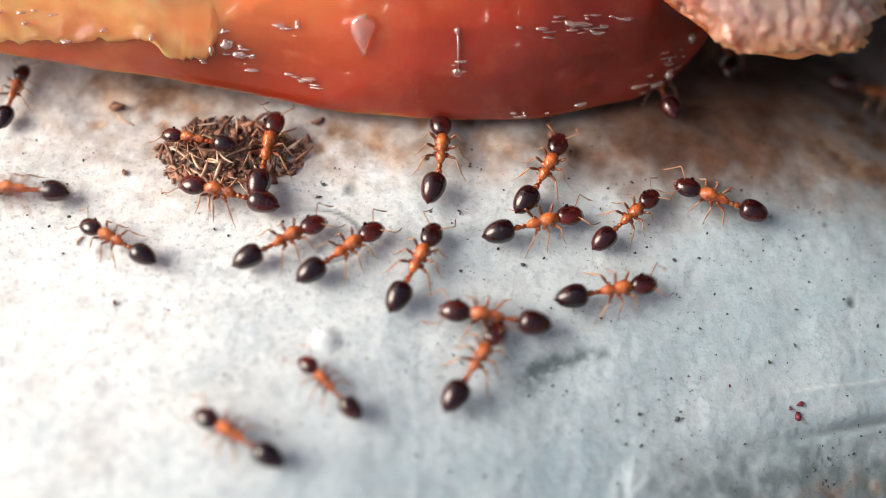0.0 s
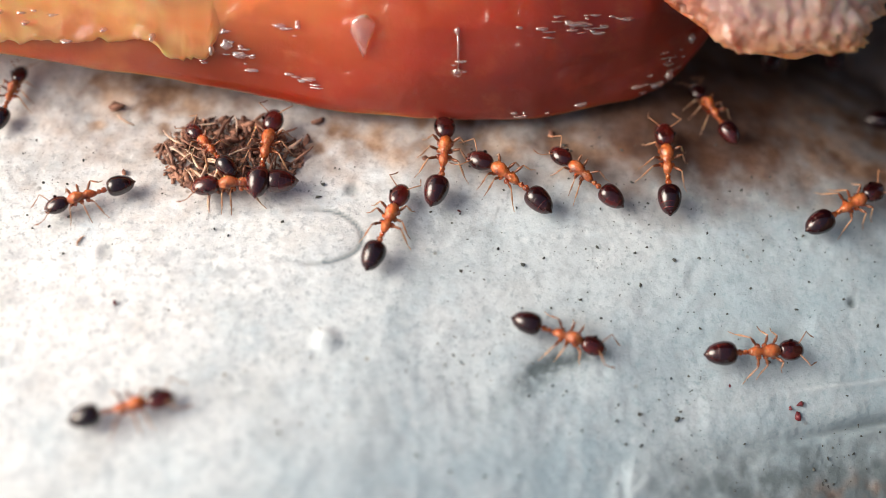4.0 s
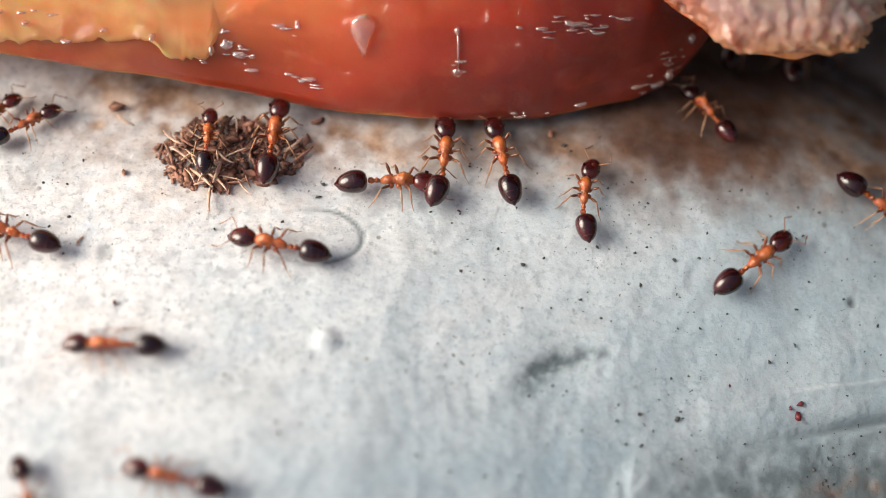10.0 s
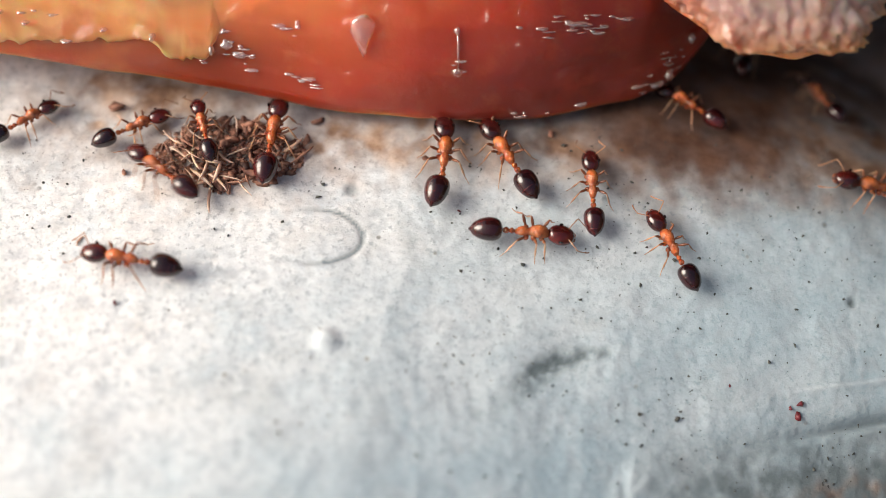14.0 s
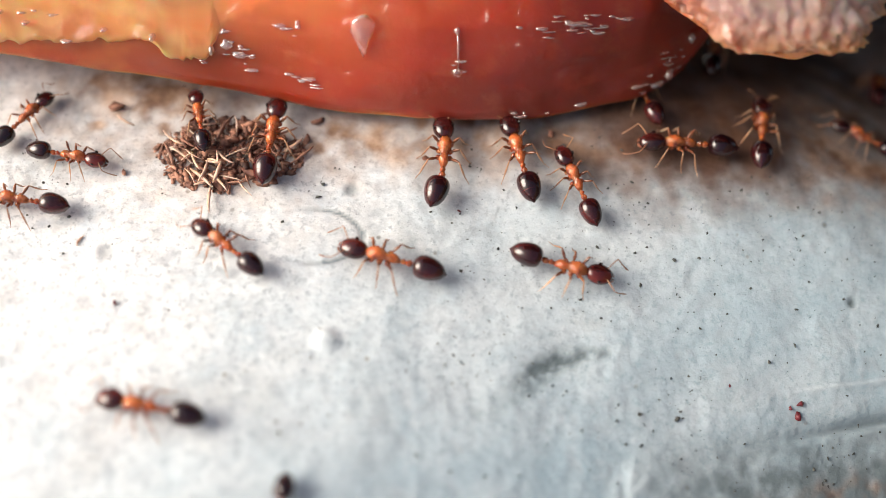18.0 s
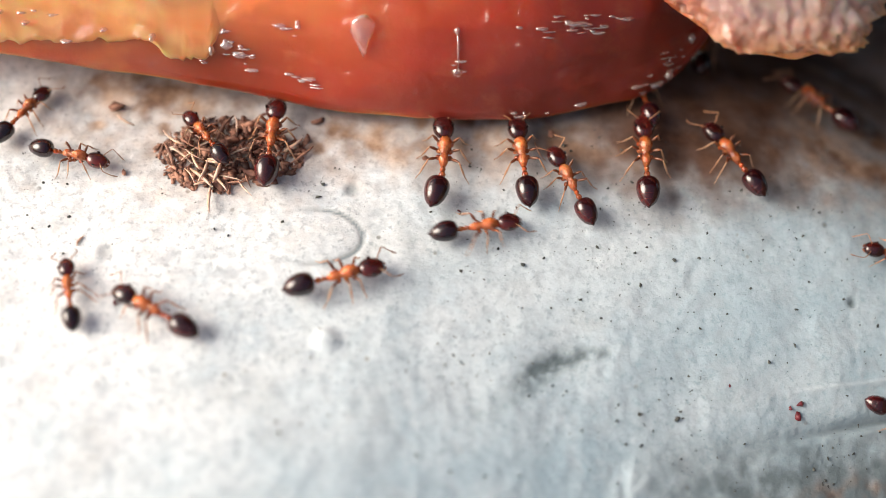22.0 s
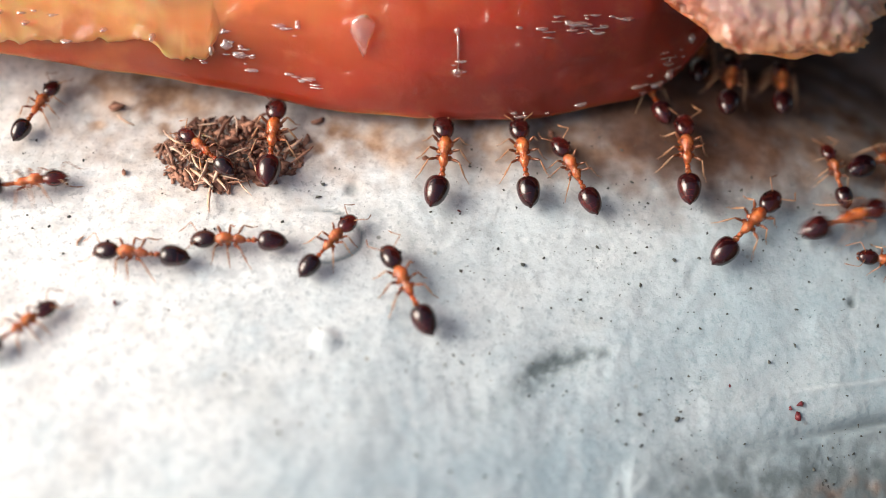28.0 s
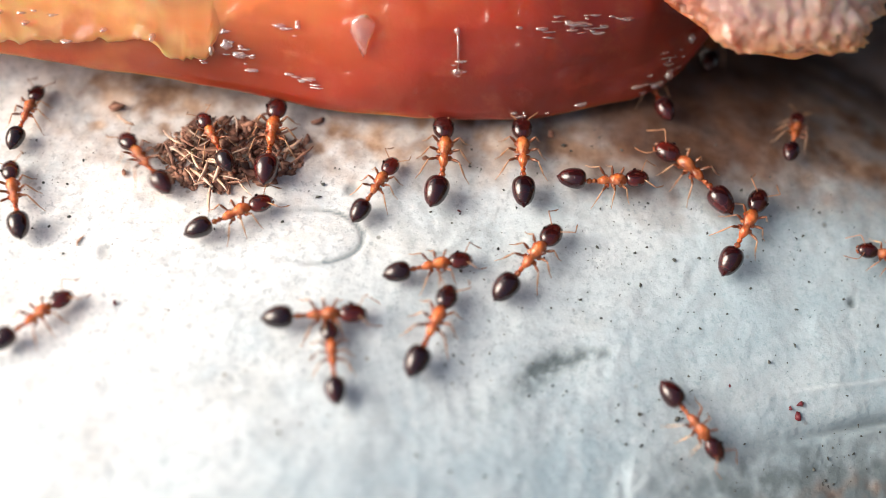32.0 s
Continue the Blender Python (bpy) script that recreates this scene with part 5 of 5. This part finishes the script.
    stroll(41, 1.07, [(0, 27.67, 5.99, -159), (11.03, 27.67, 5.99, -159), (11.5, 16.06, 3.57, -182), (12, 12.27, 3.74, -198), (12.5, 10.96, -1.49, -138), (13, 0.73, -3.45, -189), (13.5, -10.2, -5.24, -190), (13.97, -20.74, -4.69, -184), (32, -20.74, -4.69, -184)])
    stroll(42, 0.85, [(0, -23.31, 6.83, 1), (10.53, -23.31, 6.83, 1), (11, -16.73, 6.87, -4), (11.5, -16.51, 6.98, 1), (12, -16.07, 6.68, -11), (12.5, -13.06, 5.45, -37), (13, -11.9, 4.77, -7, 0.2), (13.5, -11.76, 4.94, 15, 0.2), (14, -12.48, 5.38, 29), (14.5, -14.23, 4.41, -14), (16.5, -14.86, 4.05, -15), (18, -14.88, 3.99, -11), (19, -14.87, 4, -17), (19.5, -14.87, 3.91, -22), (20, -14.8, 4.08, -6), (20.5, -14.84, 3.96, -14), (21.5, -14.88, 3.86, -21), (22, -14.8, 4.03, -14), (22.5, -14.68, 4.28, 8), (23, -14.68, 4.07, -1), (23.5, -14.23, 4.18, -21), (24, -11.49, 3.15, -28), (24.5, -11.03, 2.93, -26), (25, -8.93, 2.23, -40, 0.2), (25.5, -6.09, 1.28, -6), (27.5, -4.68, -0.2, 34), (28, -4.37, 0.05, 54), (28.5, -4.31, 1.29, 73), (29, -3.54, 2.46, 64), (29.5, -4.03, 2, 92), (30, -4.9, 2.25, 111), (30.5, -4.85, 2.98, 102), (31, -4.98, 1.86, 137), (31.25, -4.37, 1.86, 87), (31.5, -3.76, 1.85, 38), (32, -2.65, 2.6, 61)])
    stroll(43, 0.81, [(0, 28.67, 12.02, -178), (10.53, 28.67, 12.02, -178), (10.69, 26.11, 12.08, -94), (10.84, 23.21, 11.95, -52), (11, 18.92, 9.78, 32), (11.5, 19.44, 9.36, 31), (12.5, 19.9, 9.64, 30), (13.5, 19.69, 9.76, 31), (13.75, 17.96, 9.2, 71), (14, 16.29, 8.73, 113), (14.5, 16.84, 7.62, 109), (16.5, 17.02, 7.53, 133), (17, 17.3, 7.52, 138), (17.5, 17.47, 6.99, 162), (18, 17.73, 6.38, 153), (19, 17.84, 6.08, 159), (20, 17.96, 6.15, 160), (20.25, 17.67, 5.33, 103), (20.5, 17.42, 4.58, 50), (20.97, 29.14, 9.29, 12), (32, 29.14, 9.29, 12)])
    stroll(44, 0.80, [(0, 15.28, -13.28, 81), (12.53, 15.28, -13.28, 81), (12.77, 15.63, -10.88, 2), (13, 15.96, -8.58, -62), (13.31, 15.36, -11.84, -99), (32, 15.36, -11.84, -99)])
    stroll(45, 1.01, [(0, 23.43, -1.39, -180), (14.03, 23.43, -1.39, -180), (14.5, 16.63, -1.19, -229), (14.9, 15.25, -0.68, -204), (15.5, 13.05, 0.77, -226), (16.1, 11.69, 3.04, -249), (16.5, 11.22, 4.54, -223, 0, -4, 5), (17, 11.75, 4.61, -230), (17.5, 12.23, 4.72, -259), (18, 13.04, 5.94, -280), (18.5, 15.42, 10.77, -280), (19, 16, 11.48, -283), (20, 15.93, 11.39, -284), (20.5, 16.74, 12.82, -290), (21, 15.21, 8.49, -291), (21.5, 17.59, 10.43, -283), (22, 15.95, 8.14, -225), (22.5, 16.14, 8.2, -250), (23, 19.04, 14.21, -284), (23.3, 19.85, 19.85, -278), (32, 19.85, 19.85, -278)])
    stroll(46, 0.80, [(0, -3.67, -13.95, 111), (15.32, -3.67, -13.95, 111), (15.91, -5.64, -8.97, 153), (16.5, -7.59, -3.98, 194), (16.75, -7.41, -5.26, 145), (17, -7.22, -6.54, 95), (17.17, -6.79, -7.77, 152), (17.33, -6.35, -9.02, 209), (17.5, -5.92, -10.26, 264), (18, -5.68, -10.67, 262), (19, -5.72, -10.69, 266), (20, -5.89, -10.55, 272), (20.45, -5.61, -14.86, 274), (32, -5.61, -14.86, 274)])
    stroll(47, 1.07, [(0, -0.15, -14.42, 92), (14.69, -0.15, -14.42, 92), (16.5, -0.43, -7.57, 99), (17, 0.68, -3.08, 57), (17.5, -0.54, -2.47, 122), (18, -2.1, -0.55, 165), (18.17, -0.96, -1.21, 108), (18.33, 0.19, -1.86, 50), (18.5, 1.34, -2.52, -2), (19, 9.74, -3.42, 17), (19.47, 23.57, -1.19, 11), (32, 23.57, -1.19, 11)])
    stroll(48, 1.02, [(0, -5.94, -13.3, 105), (16.62, -5.94, -13.3, 105), (17, -6.95, -9.71, 171), (17.5, -11.67, -9.88, 170), (17.72, -11.65, -12.05, 219), (17.94, -11.62, -14.24, 269), (32, -11.62, -14.24, 269)])
    stroll(49, 1.04, [(0, 27.95, 9.16, -181), (17.03, 27.95, 9.16, -181), (17.5, 9.45, 5.78, -189), (18, 9.77, 4.94, -181), (18.5, 11.54, 4.14, -172), (19, 14.17, 3.63, -179), (19.5, 17.76, 3.04, -175), (19.66, 20.99, 3.7, -230), (19.81, 24.14, 4.39, -284), (19.97, 27.28, 5.14, -340), (32, 27.28, 5.14, -340)])
    stroll(50, 0.99, [(0, 26.02, 1.22, -174), (18.53, 26.02, 1.22, -174), (19, 15.41, 0.62, -200), (19.5, 13.34, 2.29, -221), (20, 13.47, 2.94, -236), (20.5, 14.07, 5.47, -268), (21, 13.57, 2.93, -201), (21.5, 11.36, 4.19, -222), (22, 11.67, 4.53, -237), (22.5, 12.49, 6.59, -273), (23, 13.85, 8.91, -279), (23.47, 16.13, 20.76, -277), (32, 16.13, 20.76, -277)])
    stroll(51, 0.96, [(0, 23.28, -2.86, -177), (18.55, 23.28, -2.86, -177), (18.77, 20.47, -2.96, -238), (19, 17.52, -3.09, -333), (19.5, 17.25, -0.54, -345), (19.97, 24.86, 0.57, -349), (32, 24.86, 0.57, -349)])
    stroll(52, 0.86, [(0, -20.59, -8.03, 4), (18.53, -20.59, -8.03, 4), (19, -14.26, -7.58, 23), (19.5, -14.19, -6.88, 42), (20, -14.29, -6.48, 57), (20.5, -14.56, -5.89, 81), (20.73, -18.45, -5.31, 126), (20.97, -22.34, -4.73, 171), (32, -22.34, -4.73, 171)])
    stroll(53, 0.97, [(0, 13.68, -13.38, 86), (19.03, 13.68, -13.38, 86), (19.19, 13.8, -11.2, 146), (19.34, 13.92, -9.09, 198), (19.5, 14.03, -7.07, 264), (20, 13.04, -5.83, 191), (20.5, 10.2, -2.41, 166), (21, 0.52, -6.45, 212), (21.47, -1.27, -13.19, 255), (32, -1.27, -13.19, 255)])
    stroll(54, 0.98, [(0, 23.36, -2.17, -175), (19.53, 23.36, -2.17, -175), (20, 6.84, -3.18, -180), (20.5, -1.17, -4.09, -169), (21, -2.18, -4.26, -179), (21.5, -3.37, -3.94, -205), (22, -10.72, -2.89, -210), (22.5, -11.03, -1.57, -248), (23, -14.63, -1.26, -183), (23.47, -22.4, -1.2, -181), (32, -22.4, -1.2, -181)])
    stroll(55, 1.01, [(0, -22.83, 1.14, 0), (20.03, -22.83, 1.14, 0), (20.5, -16.69, 1.11, -2), (21, -11.97, 0.48, -16), (21.5, -5.79, -1.92, -14), (22, -4.02, -1.37, 18), (22.5, -3.58, -0.94, 21), (23, 1.68, -1.31, 19), (23.5, 3.18, -0.47, 42), (24, 3.98, -0.73, 22), (24.5, 7.73, -0.4, -8), (25, 12.57, 1.71, 42), (25.5, 14.06, 2.52, 52), (25.9, 14.23, 3.15, 74), (26.5, 14.42, 4.38, 87), (27.1, 14.28, 5.67, 101), (27.5, 14.14, 6.37, 93), (28, 14.47, 8.88, 77), (28.42, 16.9, 19.66, 82), (32, 16.9, 19.66, 82)])
    stroll(56, 0.80, [(0, -22.84, -2.29, 8), (20.03, -22.84, -2.29, 8), (20.27, -18.53, -1.72, 78), (20.5, -14.22, -1.15, 147), (21, -13.81, -1.85, 123), (21.5, -13.81, -1.99, 99), (22, -13.94, -2.1, 104), (22.5, -14.21, -2.29, 66), (22.75, -14.74, -2.98, 130), (23, -15.27, -3.67, 193), (23.5, -15.56, -3.6, 184), (24, -15.57, -3.14, 140), (24.5, -15.18, -2.36, 122), (25, -14.65, -2.88, 191), (25.47, -21.07, -3.16, 182), (32, -21.07, -3.16, 182)])
    stroll(57, 0.80, [(0, 23.86, 1.75, -172), (20.09, 23.86, 1.75, -172), (20.5, 18.27, 1.09, -187), (21, 18.29, 1.05, -189), (22, 18.29, 1.08, -190), (23, 18.26, 1.24, -187), (23.5, 18.13, 0.93, -189), (25.5, 18.26, 0.96, -191), (27.5, 18.14, 1, -187), (28, 18.02, 0.83, -186), (29.5, 18.09, 0.77, -186), (30, 18.19, 1.01, -187), (30.5, 17.9, 0.84, -185), (31, 17.88, 0.86, -186), (31.5, 18.13, 1.15, -189), (32, 18.01, 1.03, -189)])
    stroll(58, 0.81, [(0, 24.27, -4.09, -173), (21.53, 24.27, -4.09, -173), (21.77, 21.24, -4.44, -79), (22, 18.02, -4.88, -20), (22.47, 25.41, -4.33, 6), (32, 25.41, -4.33, 6)])
    stroll(59, 1.07, [(0, 25.7, -0.63, -177), (22.03, 25.7, -0.63, -177), (22.5, 12.76, -0.53, -206), (23, 11.85, 0.82, -215), (23.25, 12.46, -0.47, -260), (23.5, 13.09, -1.77, -319), (24, 14.04, -2.09, -334), (24.5, 17.94, -3.47, -360), (24.92, 23.38, -3, -354), (32, 23.38, -3, -354)])
    stroll(60, 0.85, [(0, -21.38, -1.34, 9), (22.03, -21.38, -1.34, 9), (22.27, -18.69, -0.95, 74), (22.5, -16, -0.55, 140), (22.97, -22.72, 0.17, 173), (32, -22.72, 0.17, 173)])
    stroll(61, 0.94, [(0, -22.95, 1.64, 2), (22.53, -22.95, 1.64, 2), (23, -16.38, 1.82, 11), (23.5, -16.02, 2.12, 32), (24, -15.32, 1.55, -4), (24.5, -13.52, 1.37, 15), (25, -11.68, 1.41, 27), (25.5, -10.71, 1.56, 17), (25.9, -10.13, 1.44, -12), (26.5, -9.1, 1, -31), (27.1, -8.22, 0.22, -49), (27.23, -8.11, 0.08, -102), (27.37, -8, -0.05, -156), (27.5, -7.89, -0.19, -209), (28, -7.89, 0.1, -182), (28.5, -7.93, -0.14, -190), (29, -7.93, -0.06, -187), (29.5, -6.29, -1.48, -196), (29.75, -5.69, -1.17, -268), (30, -5.09, -0.85, -339), (30.5, -0.47, -0.67, -359), (31, 2.85, -0.98, -346), (31.5, 6.6, -2.67, -401), (32, 9.35, -5.94, -409)])
    stroll(62, 0.82, [(0, 25.25, -5.68, -180), (22.53, 25.25, -5.68, -180), (22.77, 21.26, -5.61, -222), (23, 16.98, -5.63, -281), (23.47, 23.3, -4.32, -348), (32, 23.3, -4.32, -348)])
    stroll(63, 1.03, [(0, 24.47, 4.24, -167), (23.03, 24.47, 4.24, -167), (23.5, 16.15, 2.86, -175), (23.66, 19.51, 3.47, -228), (23.81, 22.75, 4.09, -282), (23.97, 25.93, 4.74, -343), (32, 25.93, 4.74, -343)])
    stroll(64, 0.87, [(0, 25.95, 5.08, -175), (23.03, 25.95, 5.08, -175), (23.5, 13.66, 5.36, -236), (24, 14.4, 5.29, -201), (24.5, 14.12, 4.72, -198), (24.97, 13.54, 20.6, -260), (32, 13.54, 20.6, -260)])
    stroll(65, 1.00, [(0, -0.92, -14.49, 109), (23.53, -0.92, -14.49, 109), (24, -4.86, -3.46, 178), (24.5, -12.88, -4.74, 193), (24.97, -20.6, -5.23, 183), (32, -20.6, -5.23, 183)])
    stroll(66, 1.08, [(0, -3.27, -13.17, 113), (24.03, -3.27, -13.17, 113), (24.5, -7.52, -3.29, 173), (25, -12.35, -9.44, 178), (25.23, -12.38, -11.84, 223), (25.47, -12.42, -14.24, 268), (32, -12.42, -14.24, 268)])
    stroll(67, 1.07, [(0, 25.16, 2.71, -175), (24.03, 25.16, 2.71, -175), (24.27, 21.13, 2.64, -237), (24.5, 16.84, 2.52, -309), (24.67, 15.37, 0.26, -370), (24.83, 13.86, -2.07, -414), (25, 12.22, -4.59, -476), (25.47, 10.55, -13.77, -460), (32, 10.55, -13.77, -460)])
    stroll(68, 1.08, [(0, -1.65, -14.53, 75), (24.53, -1.65, -14.53, 75), (25, 1.12, -4.3, 30), (25.5, 9.49, -4.37, 1), (25.9, 9.81, -3.57, 63), (26.5, 10.27, -2.15, 81), (27.1, 10.19, -0.72, 101), (27.5, 10.12, 0.01, 21), (28, 12.04, 1.72, 47), (28.5, 13.2, 4.34, 59), (29, 12.21, 8.51, 83), (29.5, 12.89, 10.07, 76), (29.9, 15.13, 20.71, 81), (32, 15.13, 20.71, 81)])
    stroll(69, 1.08, [(0, 24.96, 5.51, -165), (24.53, 24.96, 5.51, -165), (25, 17.32, 4.22, -193), (25.5, 18.34, 3.48, -218), (26.5, 18.27, 4.08, -267), (27.5, 18.2, 4.73, -322), (28.5, 18.41, 7.27, -337), (28.97, 28.37, 10.57, -354), (32, 28.37, 10.57, -354)])
    stroll(70, 0.80, [(0, -21.43, -4.64, 1), (24.53, -21.43, -4.64, 1), (24.69, -19.65, -4.63, 60), (24.84, -17.87, -4.62, 119), (25, -16.1, -4.61, 178), (25.47, -22.37, -4.6, 179), (32, -22.37, -4.6, 179)])
    stroll(71, 1.03, [(0, -10.66, -14.79, 83), (25.03, -10.66, -14.79, 83), (25.5, -9.39, -5.18, 36), (25.9, -7.8, -5.48, -6), (26.5, -4.85, -5.3, 15), (27.1, -2.12, -3.94, 34), (27.5, -0.82, -2.91, 110), (28, -1.43, -1.67, 117), (28.5, -2.15, -0.5, 110), (29, -1.56, 0.29, 68), (29.5, 0.38, 1.41, 51), (30, 1.22, 0.91, 32), (30.5, 4.08, 0.57, 3), (31, 9.08, -0.48, -9), (31.5, 10.9, 0.28, 34), (32, 11.88, 1.56, 63)])
    stroll(72, 1.04, [(0, 27.48, 12.03, -192), (24.03, 27.48, 12.03, -192), (24.27, 23.55, 13.12, -242), (24.5, 18.92, 13.87, -293), (25, 16.88, 12.19, -292), (25.5, 19.4, 11.74, -328), (25.63, 18.76, 11.11, -427), (25.77, 18.15, 10.54, -464), (25.9, 17.59, 10.05, -499), (26.5, 15.13, 8.52, -522), (27.1, 13.18, 8.49, -554), (27.3, 12.76, 8.66, -607), (27.5, 12.34, 8.83, -645), (28.5, 12.04, 8.2, -643), (29, 13.54, 9.84, -637), (29.5, 14.83, 9.89, -646), (30, 18.36, 3.45, -698), (30.47, 26.14, 5.37, -700), (32, 26.14, 5.37, -700)])
    stroll(73, 1.06, [(0, -1.35, -13.79, 70), (26.41, -1.35, -13.79, 70), (27.5, 3.94, 0.18, -2), (28, 16.16, 2.32, 22), (28.47, 27.25, 4.99, 21), (32, 27.25, 4.99, 21)])
    stroll(74, 0.84, [(0, -0.94, -14.49, 96), (25.78, -0.94, -14.49, 96), (27.5, -1.56, -9.42, 137), (27.75, -8.55, -6.62, 88), (28, -15.53, -3.58, 41), (28.5, -16.57, -1.8, 29), (28.72, -19.01, -1.69, 103), (28.93, -21.45, -1.58, 176), (32, -21.45, -1.58, 176)])
    stroll(75, 0.89, [(0, -22.29, 2.53, 2), (27.53, -22.29, 2.53, 2), (28, -16.4, 2.7, 10), (28.5, -11.68, 2.11, -6), (29, -10.14, 1.4, 2), (29.5, -8.06, 0.97, -6), (30, -7.91, 0.51, 0), (30.5, -6.55, -0.25, 6), (31, -5.56, -0.98, -11), (31.5, -3.47, -1.07, -14), (32, -0.54, -0.72, 15)])
    stroll(76, 0.95, [(0, -22.35, -0.83, 2), (27.53, -22.35, -0.83, 2), (27.69, -18.74, -0.73, 60), (27.84, -15.13, -0.62, 117), (28, -11.52, -0.51, 174), (28.25, -12.43, -0.42, 132), (28.5, -13.34, -0.32, 89), (29, -13.44, 0.86, 102), (29.5, -13.57, 1.13, 86), (30, -14.93, -0.59, 30), (30.5, -14.38, -0.36, 42), (31, -12.54, 0.91, 68), (31.5, -14.07, 0.57, 18), (31.75, -15.36, 1.3, 62), (32, -16.66, 2.03, 107)])
    stroll(77, 1.05, [(0, -1.31, -14.51, 106), (28.03, -1.31, -14.51, 106), (28.5, -3.96, -5.86, 165), (29, -11.56, -3.27, 153), (29.47, -21.4, -1.85, 171), (32, -21.4, -1.85, 171)])
    stroll(78, 1.08, [(0, -7.19, -13.32, 75), (29.03, -7.19, -13.32, 75), (29.5, -4.6, -4.08, 18), (30, -1.14, -2.6, 14), (30.5, 5.74, -3.01, 18), (31, 13.16, -0.7, 42), (31.5, 16.34, -2.18, -19), (31.97, 24.57, -1.85, 4), (32, 24.57, -1.85, 4)])
    stroll(79, 1.05, [(0, -11.13, -14.08, 92), (29.06, -11.13, -14.08, 92), (29.5, -11.19, -9.88, 49), (30, -7.17, -4.21, 73), (30.5, -4.35, -3.12, 35), (31, -1.37, -2.89, 36), (31.5, 1.56, -1.46, 39), (32, 3.26, -0.25, 51)])
    stroll(80, 0.92, [(0, -24.35, 3.68, 3), (29.53, -24.35, 3.68, 3), (30, -16.8, 3.95, 16), (30.5, -11.95, 3.04, 7, 0.2), (31, -8.7, 2.46, -6, 0.2), (31.17, -8.19, 2.39, 53, 0.2), (31.33, -7.68, 2.32, 112, 0.2), (31.5, -7.17, 2.26, 171, 0.2), (32, -11.84, 3.71, 129)])
    stroll(81, 0.92, [(0, -21.83, 0.58, 6), (29.53, -21.83, 0.58, 6), (30, -10.15, 1.81, 18), (30.5, -7.59, 1.43, -8), (31, -7.94, 1.56, -5), (31.5, -8.94, 1.19, 15), (32, -8.18, 1.21, 27)])
    stroll(82, 0.85, [(0, -0.91, -13.78, 106), (30.53, -0.91, -13.78, 106), (31, -4.61, -0.79, 133), (31.5, -3.89, -1.11, 70), (32, -4.09, -4.67, 98)])
    stroll(83, 0.89, [(0, -21.63, -7.02, 6), (30.03, -21.63, -7.02, 6), (30.5, -14.8, -6.29, 45), (31, -15.4, -2.93, 23), (31.5, -15.09, -3.26, 43), (32, -15.06, -3.25, 42)])
    stroll(84, 0.98, [(0, -20.45, -5.26, 12), (30.53, -20.45, -5.26, 12), (31, -8.82, -2.85, 35), (31.5, -7.15, -3.01, 49), (32, -4.7, -3.01, 6)])
    stroll(85, 1.03, [(0, -0.31, -13.71, 95), (30.53, -0.31, -13.71, 95), (31, -0.9, -6.92, 107), (31.5, -2.54, -4.91, 100), (32, -0.47, -3.23, 67)])
    stroll(86, 0.78, [(0, 26.85, 4.39, -174), (27.53, 26.85, 4.39, -174), (27.77, 21.63, 4.37, -225), (28, 16, 4.24, -261), (28.5, 16.09, 4.04, -226), (29, 16.17, 4.08, -217), (29.5, 16, 4.06, -231), (30, 14.6, 6.85, -248), (30.5, 14.97, 6.5, -270), (31, 14.77, 5.97, -286), (32, 14.53, 6, -290)])
    stroll(87, 0.80, [(0, -0.76, -13.05, 89), (28.5, -0.76, -13.05, 89), (28.6, -0.73, -12.19, 37), (28.7, -0.72, -11.33, -16), (28.8, -0.7, -10.49, -71), (29, -0.62, -9.89, -52), (29.4, -0.33, -13.85, -86), (32, -0.33, -13.85, -86)])


motions()
